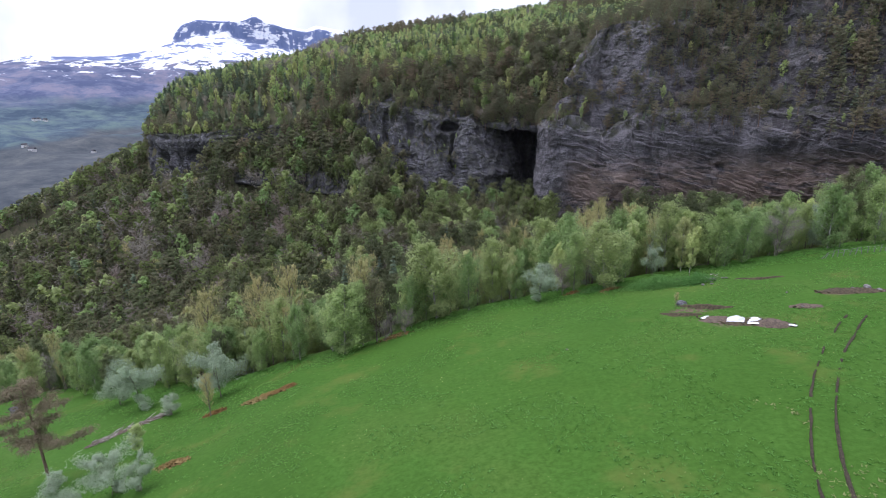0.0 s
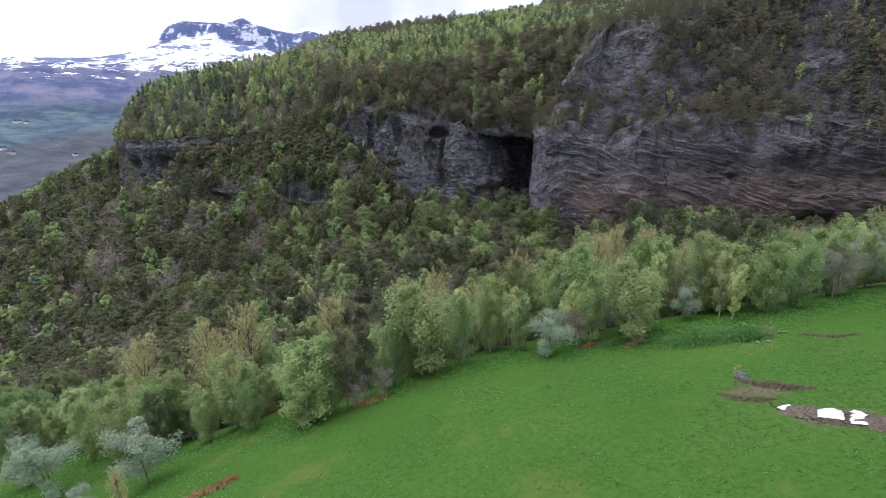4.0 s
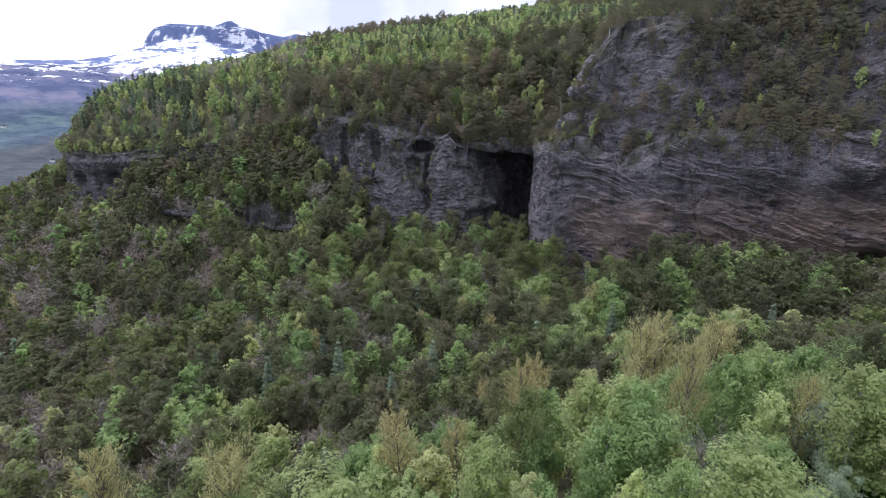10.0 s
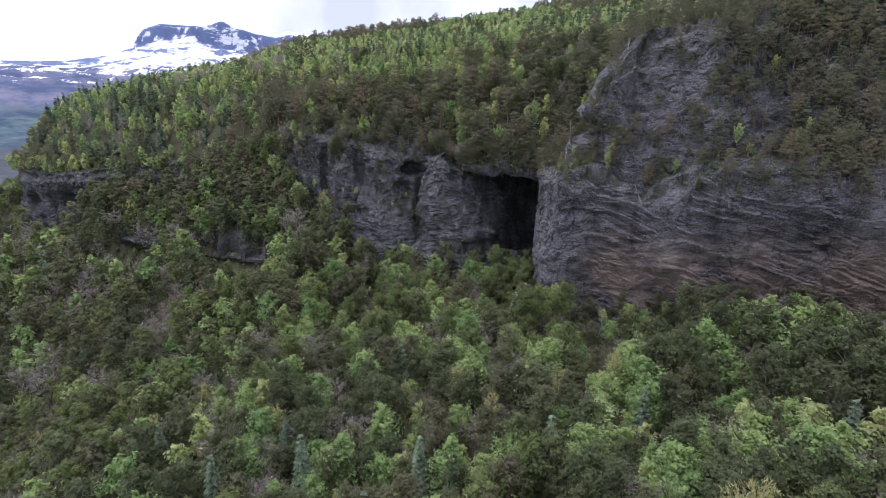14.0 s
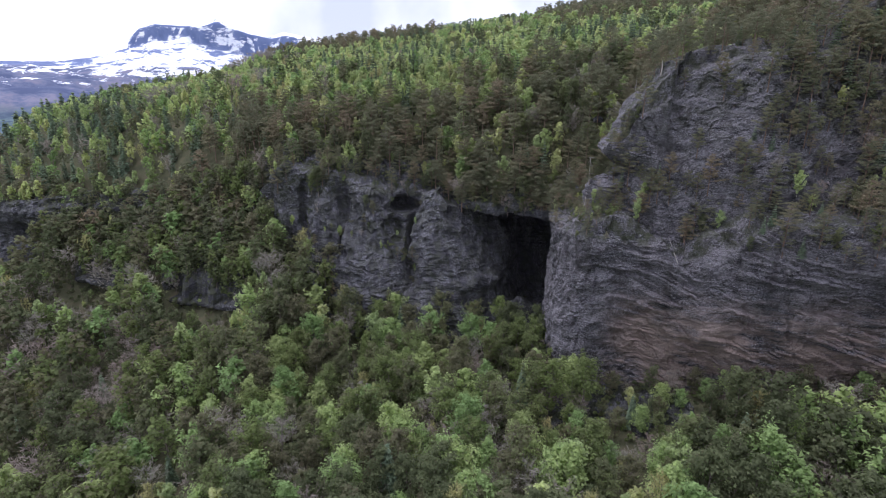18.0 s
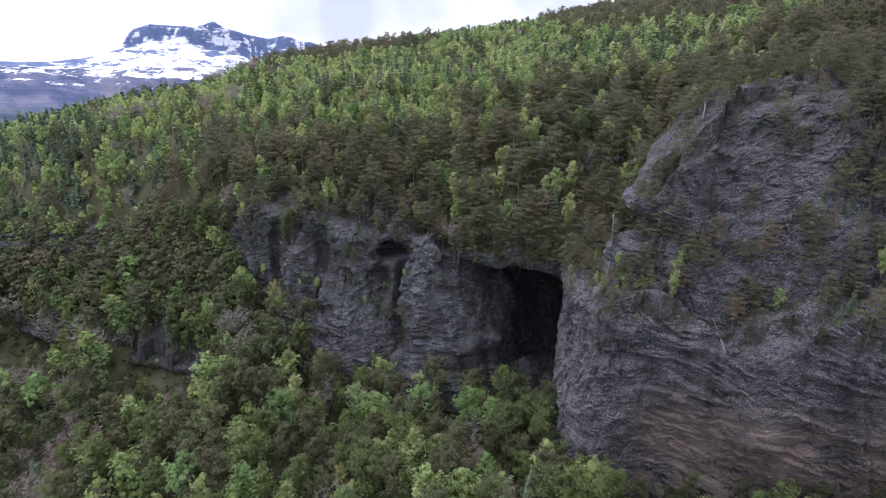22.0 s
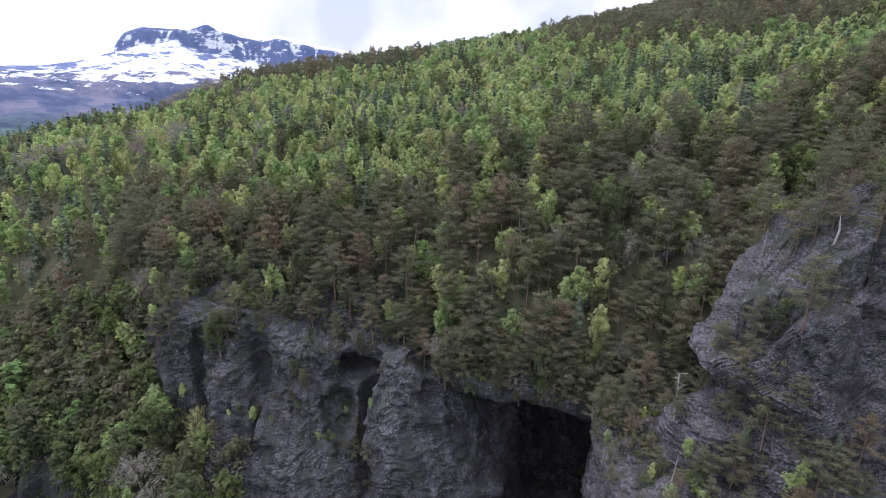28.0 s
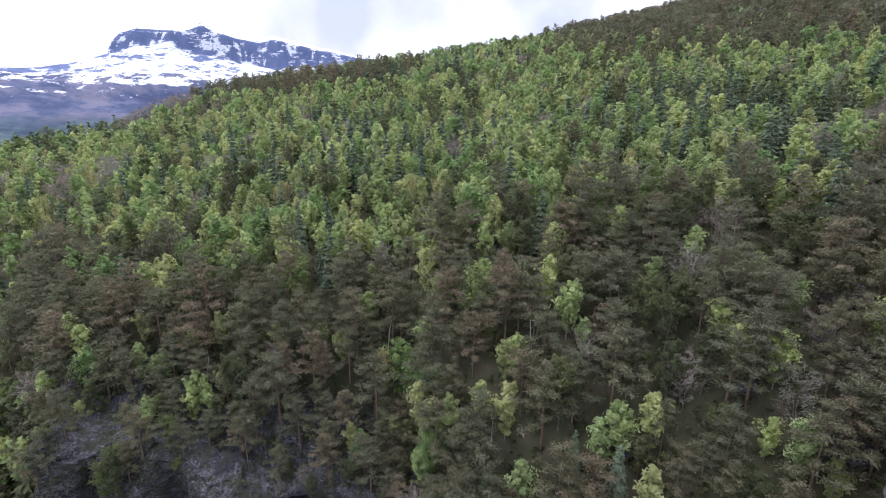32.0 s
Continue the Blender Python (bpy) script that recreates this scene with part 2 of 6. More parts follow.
def ground_material():
    m, nt, out = material("ground")
    p = position(nt)
    big = noise_tex(nt, p, 0.045, 4, 0.6)
    mid = noise_tex(nt, p, 0.35, 4, 0.6)
    fine = noise_tex(nt, p, 2.2, 7, 0.8)
    grass = ramp(nt, big, [(0.30, (0.0504, 0.131, 0.0191)), (0.50, (0.0662, 0.162, 0.0248)), (0.70, (0.101, 0.174, 0.0363))])
    grass = mixc(nt, math_node(nt, "MULTIPLY", mid, 0.6), grass, (0.0662, 0.136, 0.0172))
    grass = mixc(nt, ramp(nt, fine, [(0.38, (0.72, 0.72, 0.72)), (0.60, (0.0, 0.0, 0.0))]), grass, (0.0318, 0.0868, 0.00858))
    dry = ramp(nt, noise_tex(nt, p, 0.11, 5, 0.65), [(0.56, (0, 0, 0)), (0.70, (0.75, 0.75, 0.75))])
    grass = mixc(nt, dry, grass, (0.112, 0.15, 0.0306))
    litter = ramp(nt, mid, [(0.3, (0.060, 0.062, 0.038)), (0.5, (0.088, 0.090, 0.050)), (0.7, (0.125, 0.105, 0.070))])
    soil = ramp(nt, fine, [(0.3, (0.10, 0.075, 0.05)), (0.7, (0.19, 0.145, 0.10))])
    g = ramp(nt, math_node(nt, "ADD", attribute(nt, "grass"), math_node(nt, "MULTIPLY_ADD", mid, 0.5, -0.25)), [(0.40, (0, 0, 0)), (0.60, (1, 1, 1))])
    col = mixc(nt, g, litter, grass)
    s = ramp(nt, math_node(nt, "ADD", attribute(nt, "soil"), math_node(nt, "MULTIPLY_ADD", fine, 0.6, -0.3)), [(0.40, (0, 0, 0)), (0.62, (1, 1, 1))])
    col = mixc(nt, s, col, soil)
    finish(nt, out, col, 0.9, math_node(nt, "ADD", fine, mid), 0.6, 0.12, 0.1)
    return m


def rock_material(name, lo, hi, wet=0.0):
    """Layered schist: dark beds, pale worn edges and lichen specks, wet streaks, rust and moss where the mesh says so."""
    m, nt, out = material(name)
    warp = nt.nodes.new("ShaderNodeVectorMath")
    warp.operation = "MULTIPLY_ADD"
    wn = node(nt, "ShaderNodeTexNoise", Scale=0.16, Detail=3.0)
    nt.links.new(position(nt), wn.inputs["Vector"])
    nt.links.new(wn.outputs["Color"], warp.inputs[0])
    warp.inputs[1].default_value = (0.6, 0.6, 3.2)
    nt.links.new(position(nt, (0.30, 0.30, 1.7), (0, -16, 0)), warp.inputs[2])
    p = position(nt)
    bands = noise_tex(nt, position(nt, (0.12, 0.12, 0.7), (0, -16, 0)), 1.0, 7, 0.65, 0.8)
    thin = noise_tex(nt, warp.outputs["Vector"], 1.3, 8, 0.72, 0.6)
    grain = noise_tex(nt, p, 2.6, 10, 0.84)
    patch = noise_tex(nt, p, 0.09, 4, 0.6)
    f = math_node(nt, "ADD", math_node(nt, "MULTIPLY", bands, 0.16), math_node(nt, "ADD", math_node(nt, "MULTIPLY", thin, 0.26), math_node(nt, "MULTIPLY", grain, 0.58)))
    f = math_node(nt, "ADD", f, math_node(nt, "MULTIPLY_ADD", patch, 0.16, -0.08))
    col = ramp(nt, f, [(0.43, tuple(0.2 * c for c in lo)), (0.48, lo), (0.525, tuple((a + b) / 2 for a, b in zip(lo, hi))), (0.585, hi)])
    seam = math_node(nt, "ABSOLUTE", math_node(nt, "SUBTRACT", noise_tex(nt, warp.outputs["Vector"], 0.8, 4, 0.6, 0.4), 0.5))
    seam = math_node(nt, "MULTIPLY", ramp(nt, seam, [(0.006, (1, 1, 1)), (0.022, (0, 0, 0))]), ramp(nt, noise_tex(nt, p, 0.3, 3), [(0.42, (0, 0, 0)), (0.58, (0.85, 0.85, 0.85))]))
    col = mixc(nt, seam, col, tuple(0.12 * c for c in lo))
    speck = ramp(nt, noise_tex(nt, position(nt, (1, 1, 1.8), (0, -16, 0)), 2.8, 6, 0.8), [(0.54, (0, 0, 0)), (0.575, (0.62, 0.62, 0.62))])
    col = mixc(nt, speck, col, (0.46, 0.46, 0.48))
    fleck = ramp(nt, noise_tex(nt, position(nt, (1, 1, 1.6), (0, -16, 0)), 6.5, 5, 0.75), [(0.56, (0, 0, 0)), (0.60, (0.55, 0.55, 0.55))])
    col = mixc(nt, fleck, col, (0.48, 0.48, 0.50))
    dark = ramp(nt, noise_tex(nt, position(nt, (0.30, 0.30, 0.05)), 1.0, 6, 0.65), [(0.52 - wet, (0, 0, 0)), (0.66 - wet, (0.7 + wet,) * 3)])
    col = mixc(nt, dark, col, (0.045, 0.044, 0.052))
    warm = math_node(nt, "MULTIPLY", attribute(nt, "rust"), ramp(nt, math_node(nt, "ADD", math_node(nt, "MULTIPLY", bands, 0.6), math_node(nt, "MULTIPLY", patch, 0.5)), [(0.43, (0, 0, 0)), (0.58, (0.72, 0.72, 0.72))]))
    col = mixc(nt, warm, col, mixc(nt, thin, (0.13, 0.095, 0.078), (0.60, 0.46, 0.38)))
    moss = math_node(nt, "MULTIPLY", attribute(nt, "moss"), ramp(nt, noise_tex(nt, p, 0.42, 8, 0.72), [(0.44, (0, 0, 0)), (0.56, (1, 1, 1))]))
    col = mixc(nt, moss, col, ramp(nt, grain, [(0.35, (0.035, 0.042, 0.020)), (0.65, (0.090, 0.100, 0.048))]))
    finish(nt, out, col, 0.8, math_node(nt, "SUBTRACT", math_node(nt, "ADD", grain, math_node(nt, "MULTIPLY", thin, 0.8)), math_node(nt, "MULTIPLY", seam, 0.3)), 0.9, 0.6, 0.3)
    return m


MAT_GROUND = ground_material()
MAT_ROCK = rock_material("schist", (0.070, 0.068, 0.080), (0.235, 0.229, 0.258))
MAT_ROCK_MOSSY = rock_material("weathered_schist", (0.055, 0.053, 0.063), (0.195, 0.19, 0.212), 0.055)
# darker schist; its dark tone also stands in for cave and overhang shade
MAT_ROCK_DARK = rock_material("dark_schist", (0.045, 0.044, 0.053), (0.175, 0.172, 0.195), 0.09)


# ---- terrain ----
def curve(x, xs, ys):
    """A smooth line through a few plan points (monotone blend of a linear one)."""
    xs, ys = np.asarray(xs, float), np.asarray(ys, float)
    i = np.clip(np.searchsorted(xs, x) - 1, 0, len(xs) - 2)
    t = np.clip((x - xs[i]) / (xs[i + 1] - xs[i]), 0, 1)
    return ys[i] + (ys[i + 1] - ys[i]) * (t * 0.5 + t * t * (3 - 2 * t) * 0.5)


def edge_y(x):
    """The meadow's far edge, where the birches begin."""
    return curve(x, (-160, -90, -60, -46, -25, -15, 0, 13, 30, 45, 60, 90, 140), (115, 94, 82, 76, 74, 71, 78, 78, 76, 77, 76, 74, 74))


def foot_y(x):
    """Where the ground steps up behind the cliffs' faces; it runs far back into the cave."""
    return curve(x, (-260, -190, -165, -143, -100, -60, -44, -36, -20, 0, 11, 17, 23, 29, 34, 48, 54, 57, 58.5, 62, 70, 80, 90, 112, 140, 200, 300),
                 (372, 334, 312, 300, 291, 279, 274, 273, 272, 267, 264, 264, 270, 278, 282, 284, 278, 262, 234, 224, 222, 222, 220, 207, 196, 184, 182))


def slope_y(x):
    """The head of the wooded slope under the cliffs."""
    return np.minimum(foot_y(x), curve(x, (-60, -32, -20, 0, 12, 30, 38, 46, 64, 90, 112, 300), (290, 256, 250, 242, 237, 236, 226, 205, 200, 193, 181, 155)))


def rim_y(x):
    """The front rim of the hillside above the cliffs; the promontory's head stands before it."""
    x = np.asarray(x, float)
    back = curve(x, (-60, -42, -36, -20, 0, 12, 18), (0, 5, 9, 10, 10, 10, 8))
    return np.where(x < 18, foot_y(x) + 1 - back, np.where(x > 112, foot_y(x), curve(x, (18, 28, 34, 42, 50, 55, 62, 75, 86, 97, 112), (249, 244, 242, 239, 235, 232, 230, 232, 234, 228, 207))))


def foot_z(x):
    return curve(x, (-260, -190, -143, -111, -85, -60, -40, -30, -20, -8, 12, 40, 64, 112, 160, 300), (-44, -28, -21, -13, -9, -7, -8, -12, -19, -27, -32.5, -31, -28, -26, -18, -8))


def meadow(x, y):
    u, v = np.clip(x, -35, 90) / 50, (np.clip(y, -10, 110) - 60) / 50
    z = -7.8 + 12.76 * u - 9.39 * v - 2.97 * u * u + 1.75 * u * v - 0.69 * v * v
    return z - 0.20 * softplus(-35 - x, 4) - 0.2 * softplus(-95 - x, 10) + 0.12 * softplus(x - 90, 15)


def lower(x, y):
    near = meadow(x, y) - 0.58 * softplus(y - edge_y(x) - 10, 5)
    far = foot_z(x) - 0.64 * softplus(slope_y(x) - y, 4) - 0.33 * softplus(-150 - x, 20)
    floor_ = -24 - 0.16 * (90 - np.minimum(x, 90)) - 0.25 * softplus(-60 - x, 20)
    return 6 * np.logaddexp(np.logaddexp(near / 6, far / 6), floor_ / 6)


def top_z(x):
    """The height of the hillside's front rim."""
    return curve(x, (-260, -190, -143, -111, -85, -60, -33, -20, 6, 20, 30, 46, 62, 75, 86, 97, 112, 130, 300), (-20, -5, -4, 0, 2, 6, 15, 13, 10, 8, 10, 12, 20, 28, 40, 51, 57, 60, 66))


def head_on(x, y):
    return smoothstep(44, 49, x) * smoothstep(229, 223, y) * smoothstep(100, 84, x)


def under_cap(x, y):
    """Where the promontory's rock lies over the ground."""
    return np.maximum(head_on(x, y), smoothstep(90, 97, x) * smoothstep(32, 22, y - foot_y(x)))


def flank_x(y):
    """The hill's western brink, where its cliff band turns back."""
    return -181 - 0.42 * (np.asarray(y, float) - 331)


def upper(x, y):
    r = rim_y(x)
    s = np.maximum(y - r - 2, 0)
    flat = 48 + 0.14 * (x - 50) + 0.115 * (y - 295) + 4.5 * smoothstep(370, 460, y) + 0.0009 * softplus(x - 95, 15) ** 1.6 * np.clip((y - 150) / 120, 0, 3) + 13 * smoothstep(85, 118, x) * smoothstep(330, 235, y)
    rim = 48 + 0.14 * (x - 50) + 0.115 * (np.maximum(r + 2, np.minimum(y, r + 2)) - 295)
    z = flat - (rim - top_z(x)) * np.exp(-s / 19)
    # the sloping head of the promontory
    head = curve(np.clip(x, 44, 74), (44, 47, 50, 52.5, 55, 58, 61, 68, 75), (22, 24.5, 28, 33.5, 37, 41, 44, 46.5, 48.5)) + 0.05 * (y - 222)
    z = z + np.maximum(head - z, 0) * head_on(x, y)
    # the flank towards the valley
    z = z - 0.16 * softplus(-150 - 0.6 * np.maximum(y - 331, 0) - x, 8)
    crest = smoothstep(-78, -112, x)
    z = z - (5.5 * crest + 0.12 * softplus(-150 - x, 8)) * smoothstep(345, 425, y) - 0.45 * softplus(y - 462, 10) * crest
    out = flank_x(y) - x
    z = z - 6 * smoothstep(-22, 0, out) ** 2
    west = smoothstep(0, 7, out)
    z = z * (1 - west) + (-25 - 0.46 * softplus(out - 3, 3)) * west
    # beyond the crest the hill falls away
    return z - 0.4 * softplus(y - 595 - 0.25 * x, 25)


def relief(x, y):
    return 1.3 * (fbm(x / 24, y / 24, 0, 2, 12) - 0.5) + (fbm(x / 9, y / 9, 0, 4, 11) - 0.5) * (0.7 + 2.2 * smoothstep(0, 25, y - edge_y(x)))


LEDGES = ((-107, -86, 271, 265), (-70, -42, 256.5, 249))


def ground_z(x, y):
    x, y = np.asarray(x, float), np.asarray(y, float)
    k = smoothstep(0.5, 3.0, y - foot_y(x))
    z = lower(x, y) * (1 - k) + (upper(x, y) - 4.0 * under_cap(x, y)) * k
    # the broad valley to the west
    west = smoothstep(-330, -800, x)
    z = z * (1 - west) + (-165.0 + 10 * fbm(x / 300, y / 300, 0, 3, 5)) * west
    # steps in the slope under the two rock overhangs
    for x0, x1, y0, y1 in LEDGES:
        face = y0 + (y1 - y0) * np.clip((x - x0) / (x1 - x0), 0, 1)
        z = z - 5.0 * smoothstep(x0 - 4, x0 + 3, x) * smoothstep(x1 + 4, x1 - 3, x) * smoothstep(face + 9, face + 6, y) * smoothstep(face - 26, face - 3, y)
    return np.maximum(z, -190) + relief(x, y)


def surface_z(x, y):
    """The ground, or the cave's roof where that covers it."""
    x, y = np.asarray(x, float), np.asarray(y, float)
    roof = (x > 14) & (x < 58) & (y > rim_y(x) + 1.0) & (y < 309)
    roof |= (x > -45) & (x <= 17) & (y > rim_y(x)) & (y < foot_y(x) + 3)
    return np.where(roof, upper(x, y) + relief(x, y) + 0.05, ground_z(x, y) + 3.4 * under_cap(x, y) * (y > foot_y(x) + 3))


def axis(*runs):
    vals = [runs[0][0]]
    for a, b, step in runs:
        n = max(1, int(round((b - a) / step)))
        vals += list(a + (b - a) * (np.arange(n) + 1) / n)
    return np.array(vals)


def build_ground():
    xs = axis((-4500, -900, 240), (-900, -320, 20), (-320, -62, 4), (-62, 80, 1.0), (80, 130, 2.5), (130, 320, 5), (320, 900, 30), (900, 4500, 300))
    ys = axis((-4500, -300, 300), (-300, 0, 20), (0, 18, 3), (18, 112, 1.0), (112, 320, 2.6), (320, 700, 7), (700, 1500, 50), (1500, 4500, 300))
    X, Y = np.meshgrid(xs, ys, indexing="ij")
    Z = ground_z(X, Y)
    grass = 1 - smoothstep(5.0, 15.0, Y - edge_y(X) + 3 * (fbm(X / 6, Y / 6, 0, 3, 3) - 0.5))
    grass = np.where(X < -330, smoothstep(835, 860, np.hypot(X, Y)), grass)
    soil = np.zeros_like(Z)
    for x, y, rx, ry in ((29, 57, 4.5, 2.0), (31.5, 51, 4.2, 1.8), (46.5, 56, 3.6, 1.6), (39.5, 53.2, 1.8, 0.9), (38, 72, 3.0, 2.0), (-23, 61, 3.2, 0.9)):
        soil = np.maximum(soil, 0.75 * np.exp(-(((X - x) / rx) ** 2 + ((Y - y) / ry) ** 2)))
    V = np.stack([X, Y, Z], -1).reshape(-1, 3)
    me = mesh_from("ground", V, grid_faces(len(xs), len(ys)), [MAT_GROUND], True, None, (("grass", grass.ravel()), ("soil", soil.ravel())))
    return tagged(new("ground", me), "green spring meadow falling into a wooded gully below cliffs", "ground", kind="structure")


ground = build_ground()


# ---- cliffs ----
def resample(path, step):
    path = np.asarray(path, float)
    # round the corners a little
    for _ in range(2):
        q = np.repeat(path, 2, 0)
        q[1:-1:2] = path[:-1] * 0.75 + path[1:] * 0.25
        q[2:-1:2] = path[:-1] * 0.25 + path[1:] * 0.75
        path = q
    seg = np.hypot(*np.diff(path, axis=0).T)
    s = np.append(0, np.cumsum(seg))
    keep = np.append(True, seg > 1e-6)
    s, path = s[keep], path[keep]
    t = [0.0]
    while t[-1] < s[-1]:
        x = np.interp(t[-1], s, path[:, 0])
        t.append(t[-1] + (step(x) if callable(step) else step))
    t = np.minimum(np.array(t), s[-1])
    return np.stack([np.interp(t, s, path[:, 0]), np.interp(t, s, path[:, 1])], 1)


ROCK_GRIDS = {}


def strata(x, y, z, layered):
    """Ledges of tilted schist: thin beds whose edges stand out by uneven amounts, wandering and dying out along their run."""
    w = z + 0.27 * x - 0.05 * y + 4.5 * fbm(x / 17, y / 17, z / 10, 3, 21) + 0.8 * fbm(x / 3.5, y / 3.5, z / 3, 2, 25)
    out = 0
    for k, (thick, amp) in enumerate(((4.1, 1.1), (1.5, 0.62), (0.62, 0.34))):
        q = w / thick
        i = np.floor(q)
        f = q - i
        run = vnoise(x / (thick * 3.0), y / (thick * 3.0), i * 7.3, 41 + k) - 0.5
        on = smoothstep(0.38, 0.62, fbm(x / 11, y / 11, z / 6, 2, 51 + k))
        out = out + amp * on * (1.7 * run + 0.45 * (f - 0.5))
    return out * layered


def blocks(x, y, z, size, seed):
    """Joint blocks: cells of a skewed, warped lattice that stand proud or back."""
    u = x * 0.83 + y * 0.4 + 0.35 * z + 1.1 * size * fbm(x / size / 2, y / size / 2, z / size / 2, 2, seed)
    v = y * 0.83 - x * 0.4 + 0.2 * z + 1.1 * size * fbm(x / size / 2, y / size / 2, z / size / 2, 2, seed + 1)
    w = z - 0.3 * x + 1.1 * size * fbm(x / size / 2, y / size / 2, z / size / 2, 2, seed + 2)
    return hash3(np.floor(u / size), np.floor(v / size), np.floor(w / (size * 1.25)), seed + 3) - 0.5


def cliff(name, label, path, z0, z1, inward, step, vstep, dents=(), rust=None, moss=None, size=1.0, seed=0, cap=None, layered=None, gully=0.0, mat=None, dark_from=None):
    """A rock face: a plan line drawn up from z0 to z1, pushed into the rock by inward(x, y, z), with ledges."""
    P = resample(path, step)
    T = np.gradient(P, axis=0)
    T /= np.hypot(*T.T)[:, None]
    N = np.stack([T[:, 1], -T[:, 0]], 1)
    for _ in range(6):
        N[1:-1] = (N[:-2] + 2 * N[1:-1] + N[2:]) / 4
    N /= np.hypot(*N.T)[:, None]
    zb, zt = z0(P[:, 0], P[:, 1]), z1(P[:, 0], P[:, 1])
    nv = int(np.max(zt - zb) / vstep) + 2
    t = np.linspace(0, 1, nv)
    Z = zb[:, None] + (zt - zb)[:, None] * t[None]
    X0, Y0 = np.repeat(P[:, :1], nv, 1), np.repeat(P[:, 1:], nv, 1)
    off = inward(X0, Y0, Z)
    if cap is not None:
        # rows that run on inwards over the top
        length, cap_z = cap
        m = 90 if np.max(length(P[:, 0], P[:, 1])) > 20 else 22
        more = off[:, -1:] + length(P[:, 0], P[:, 1])[:, None] * (np.arange(1, m + 1) / m)[None]
        off = np.hstack([off, more])
        X0, Y0 = np.repeat(P[:, :1], nv + m, 1), np.repeat(P[:, 1:], nv + m, 1)
        cx, cy = X0[:, nv:] - N[:, :1] * more, Y0[:, nv:] - N[:, 1:] * more
        Z = np.hstack([Z, cap_z(cx, cy)])
        nv += m
    X, Y = X0 - N[:, :1] * off, Y0 - N[:, 1:] * off
    bedded = layered(X, Y, Z) if layered else 0.6
    loose = 1 - 0.5 * np.clip(bedded, 0, 1)
    push = 1.3 * strata(X, Y, Z, bedded) * size + size * (3.2 * (fbm(X / 11, Y / 11, Z / 11, 4, seed) - 0.5) + 1.5 * loose * (fbm(X / 2.4, Y / 2.4, Z / 2.0, 4, seed + 9) - 0.5))
    push = push + size * loose * (0.75 * blocks(X, Y, Z, 2.6, seed + 60) + 0.42 * blocks(X, Y, Z, 1.1, seed + 70))
    # slanting gullies
    push = push + gully * (fbm((X + 0.75 * Z) / 6, Y / 40, Z / 40, 3, seed + 27) - 0.5)
    # open joints running up and down
    crack = np.abs(fbm(X / 7 + 0.03 * Z, Y / 7, Z / 25, 4, seed + 17) - 0.5)
    push = push - 0.5 * size * smoothstep(0.022, 0.0, crack) + 1.3 * size * (fbm(X / 2.6, Y / 2.6, Z / 11, 3, seed + 19) - 0.5)
    for x, y, z, rx, rz, depth in dents:
        push = push - depth * np.exp(-(((X0 - x) ** 2 + (Y0 - y) ** 2) / rx ** 2 + ((Z - z) / rz) ** 2) ** 2)
    X, Y = X + N[:, :1] * push, Y + N[:, 1:] * push
    Zd = Z + 0.5 * size * (fbm(X / 3, Y / 3, Z / 3, 3, seed + 5) - 0.5) * 2
    if cap is not None:
        k = slice(nv - m, nv)
        Zd[:, k] = cap_z(X[:, k], Y[:, k]) + 2.6 * (fbm(X[:, k] / 5, Y[:, k] / 5, 0, 4, seed + 6) - 0.5) + 0.5 * np.round(3 * fbm(X[:, k] / 3, Y[:, k] / 3, 0, 2, seed + 8))
    ROCK_GRIDS[name] = (X, Y, Zd)
    attrs = []
    for key, f in (("rust", rust), ("moss", moss)):
        val = f(X, Y, Z) if f else np.zeros(X.shape)
        # moss colour is raised along the rim to darken the sky-lit top edge
        if key == "moss":
            val = np.maximum(val, 0.75 * smoothstep(-2.5, -0.3, Z - zt[:, None]))
        attrs.append((key, val.ravel()))
    faces, which = grid_faces(len(P), nv), None
    # faces east of this x take the darker schist
    if dark_from is not None:
        which = ((X + 26 * (fbm(X / 14, Y / 14, Z / 9, 3, seed + 33) - 0.5)) > dark_from).ravel()[faces[:, 0]].astype(int)
    me = mesh_from(name, np.stack([X, Y, Zd], -1).reshape(-1, 3), faces, [mat or MAT_ROCK, MAT_ROCK_DARK], False, which, attrs)
    return tagged(new(name, me), label, "cliff", kind="structure")


def face_top(x, y):
    """The rim of the promontory's face along its plan line."""
    z = curve(x, (38, 46, 49, 51, 52.5, 55, 58, 60.5, 66, 74, 86, 98, 112, 140, 300), (24, 25, 27, 30, 34, 37.5, 41, 43.5, 45.5, 46.5, 47.5, 54, 60, 64, 68))
    return z + 2.2 * (fbm(x / 3.2, y / 3.2, 0, 3, 141) - 0.5)


def shelf_z(x):
    """The height of the ledge that runs along the promontory, from the pillar's top to the shelf on its long face."""
    return curve(x, (38, 46, 55, 60, 66, 75, 112, 300), (9.5, 9.5, 8.5, 5.5, 10, 15.5, 16.5, 20))


def promontory_in(x, y, z):
    """How far the promontory's lower face stands back, height by height."""
    right = smoothstep(72, 88, x)
    inw = 2.6 * smoothstep(-4, -18, z) * smoothstep(44, 54, x) - 4.0 * smoothstep(-24, -36, z) - 1.8 * smoothstep(4, -20, z) * smoothstep(47, 41, x) * smoothstep(225, 215, y)
    inw = inw - 2.5 * smoothstep(-2, 6, z) * smoothstep(16, 8, z) * right
    soft_edge = 2.0 + 4.0 * smoothstep(50, 57, x) * smoothstep(70, 62, x)
    return inw + 1.6 * smoothstep(-soft_edge, 0, z - shelf_z(x)) ** 2


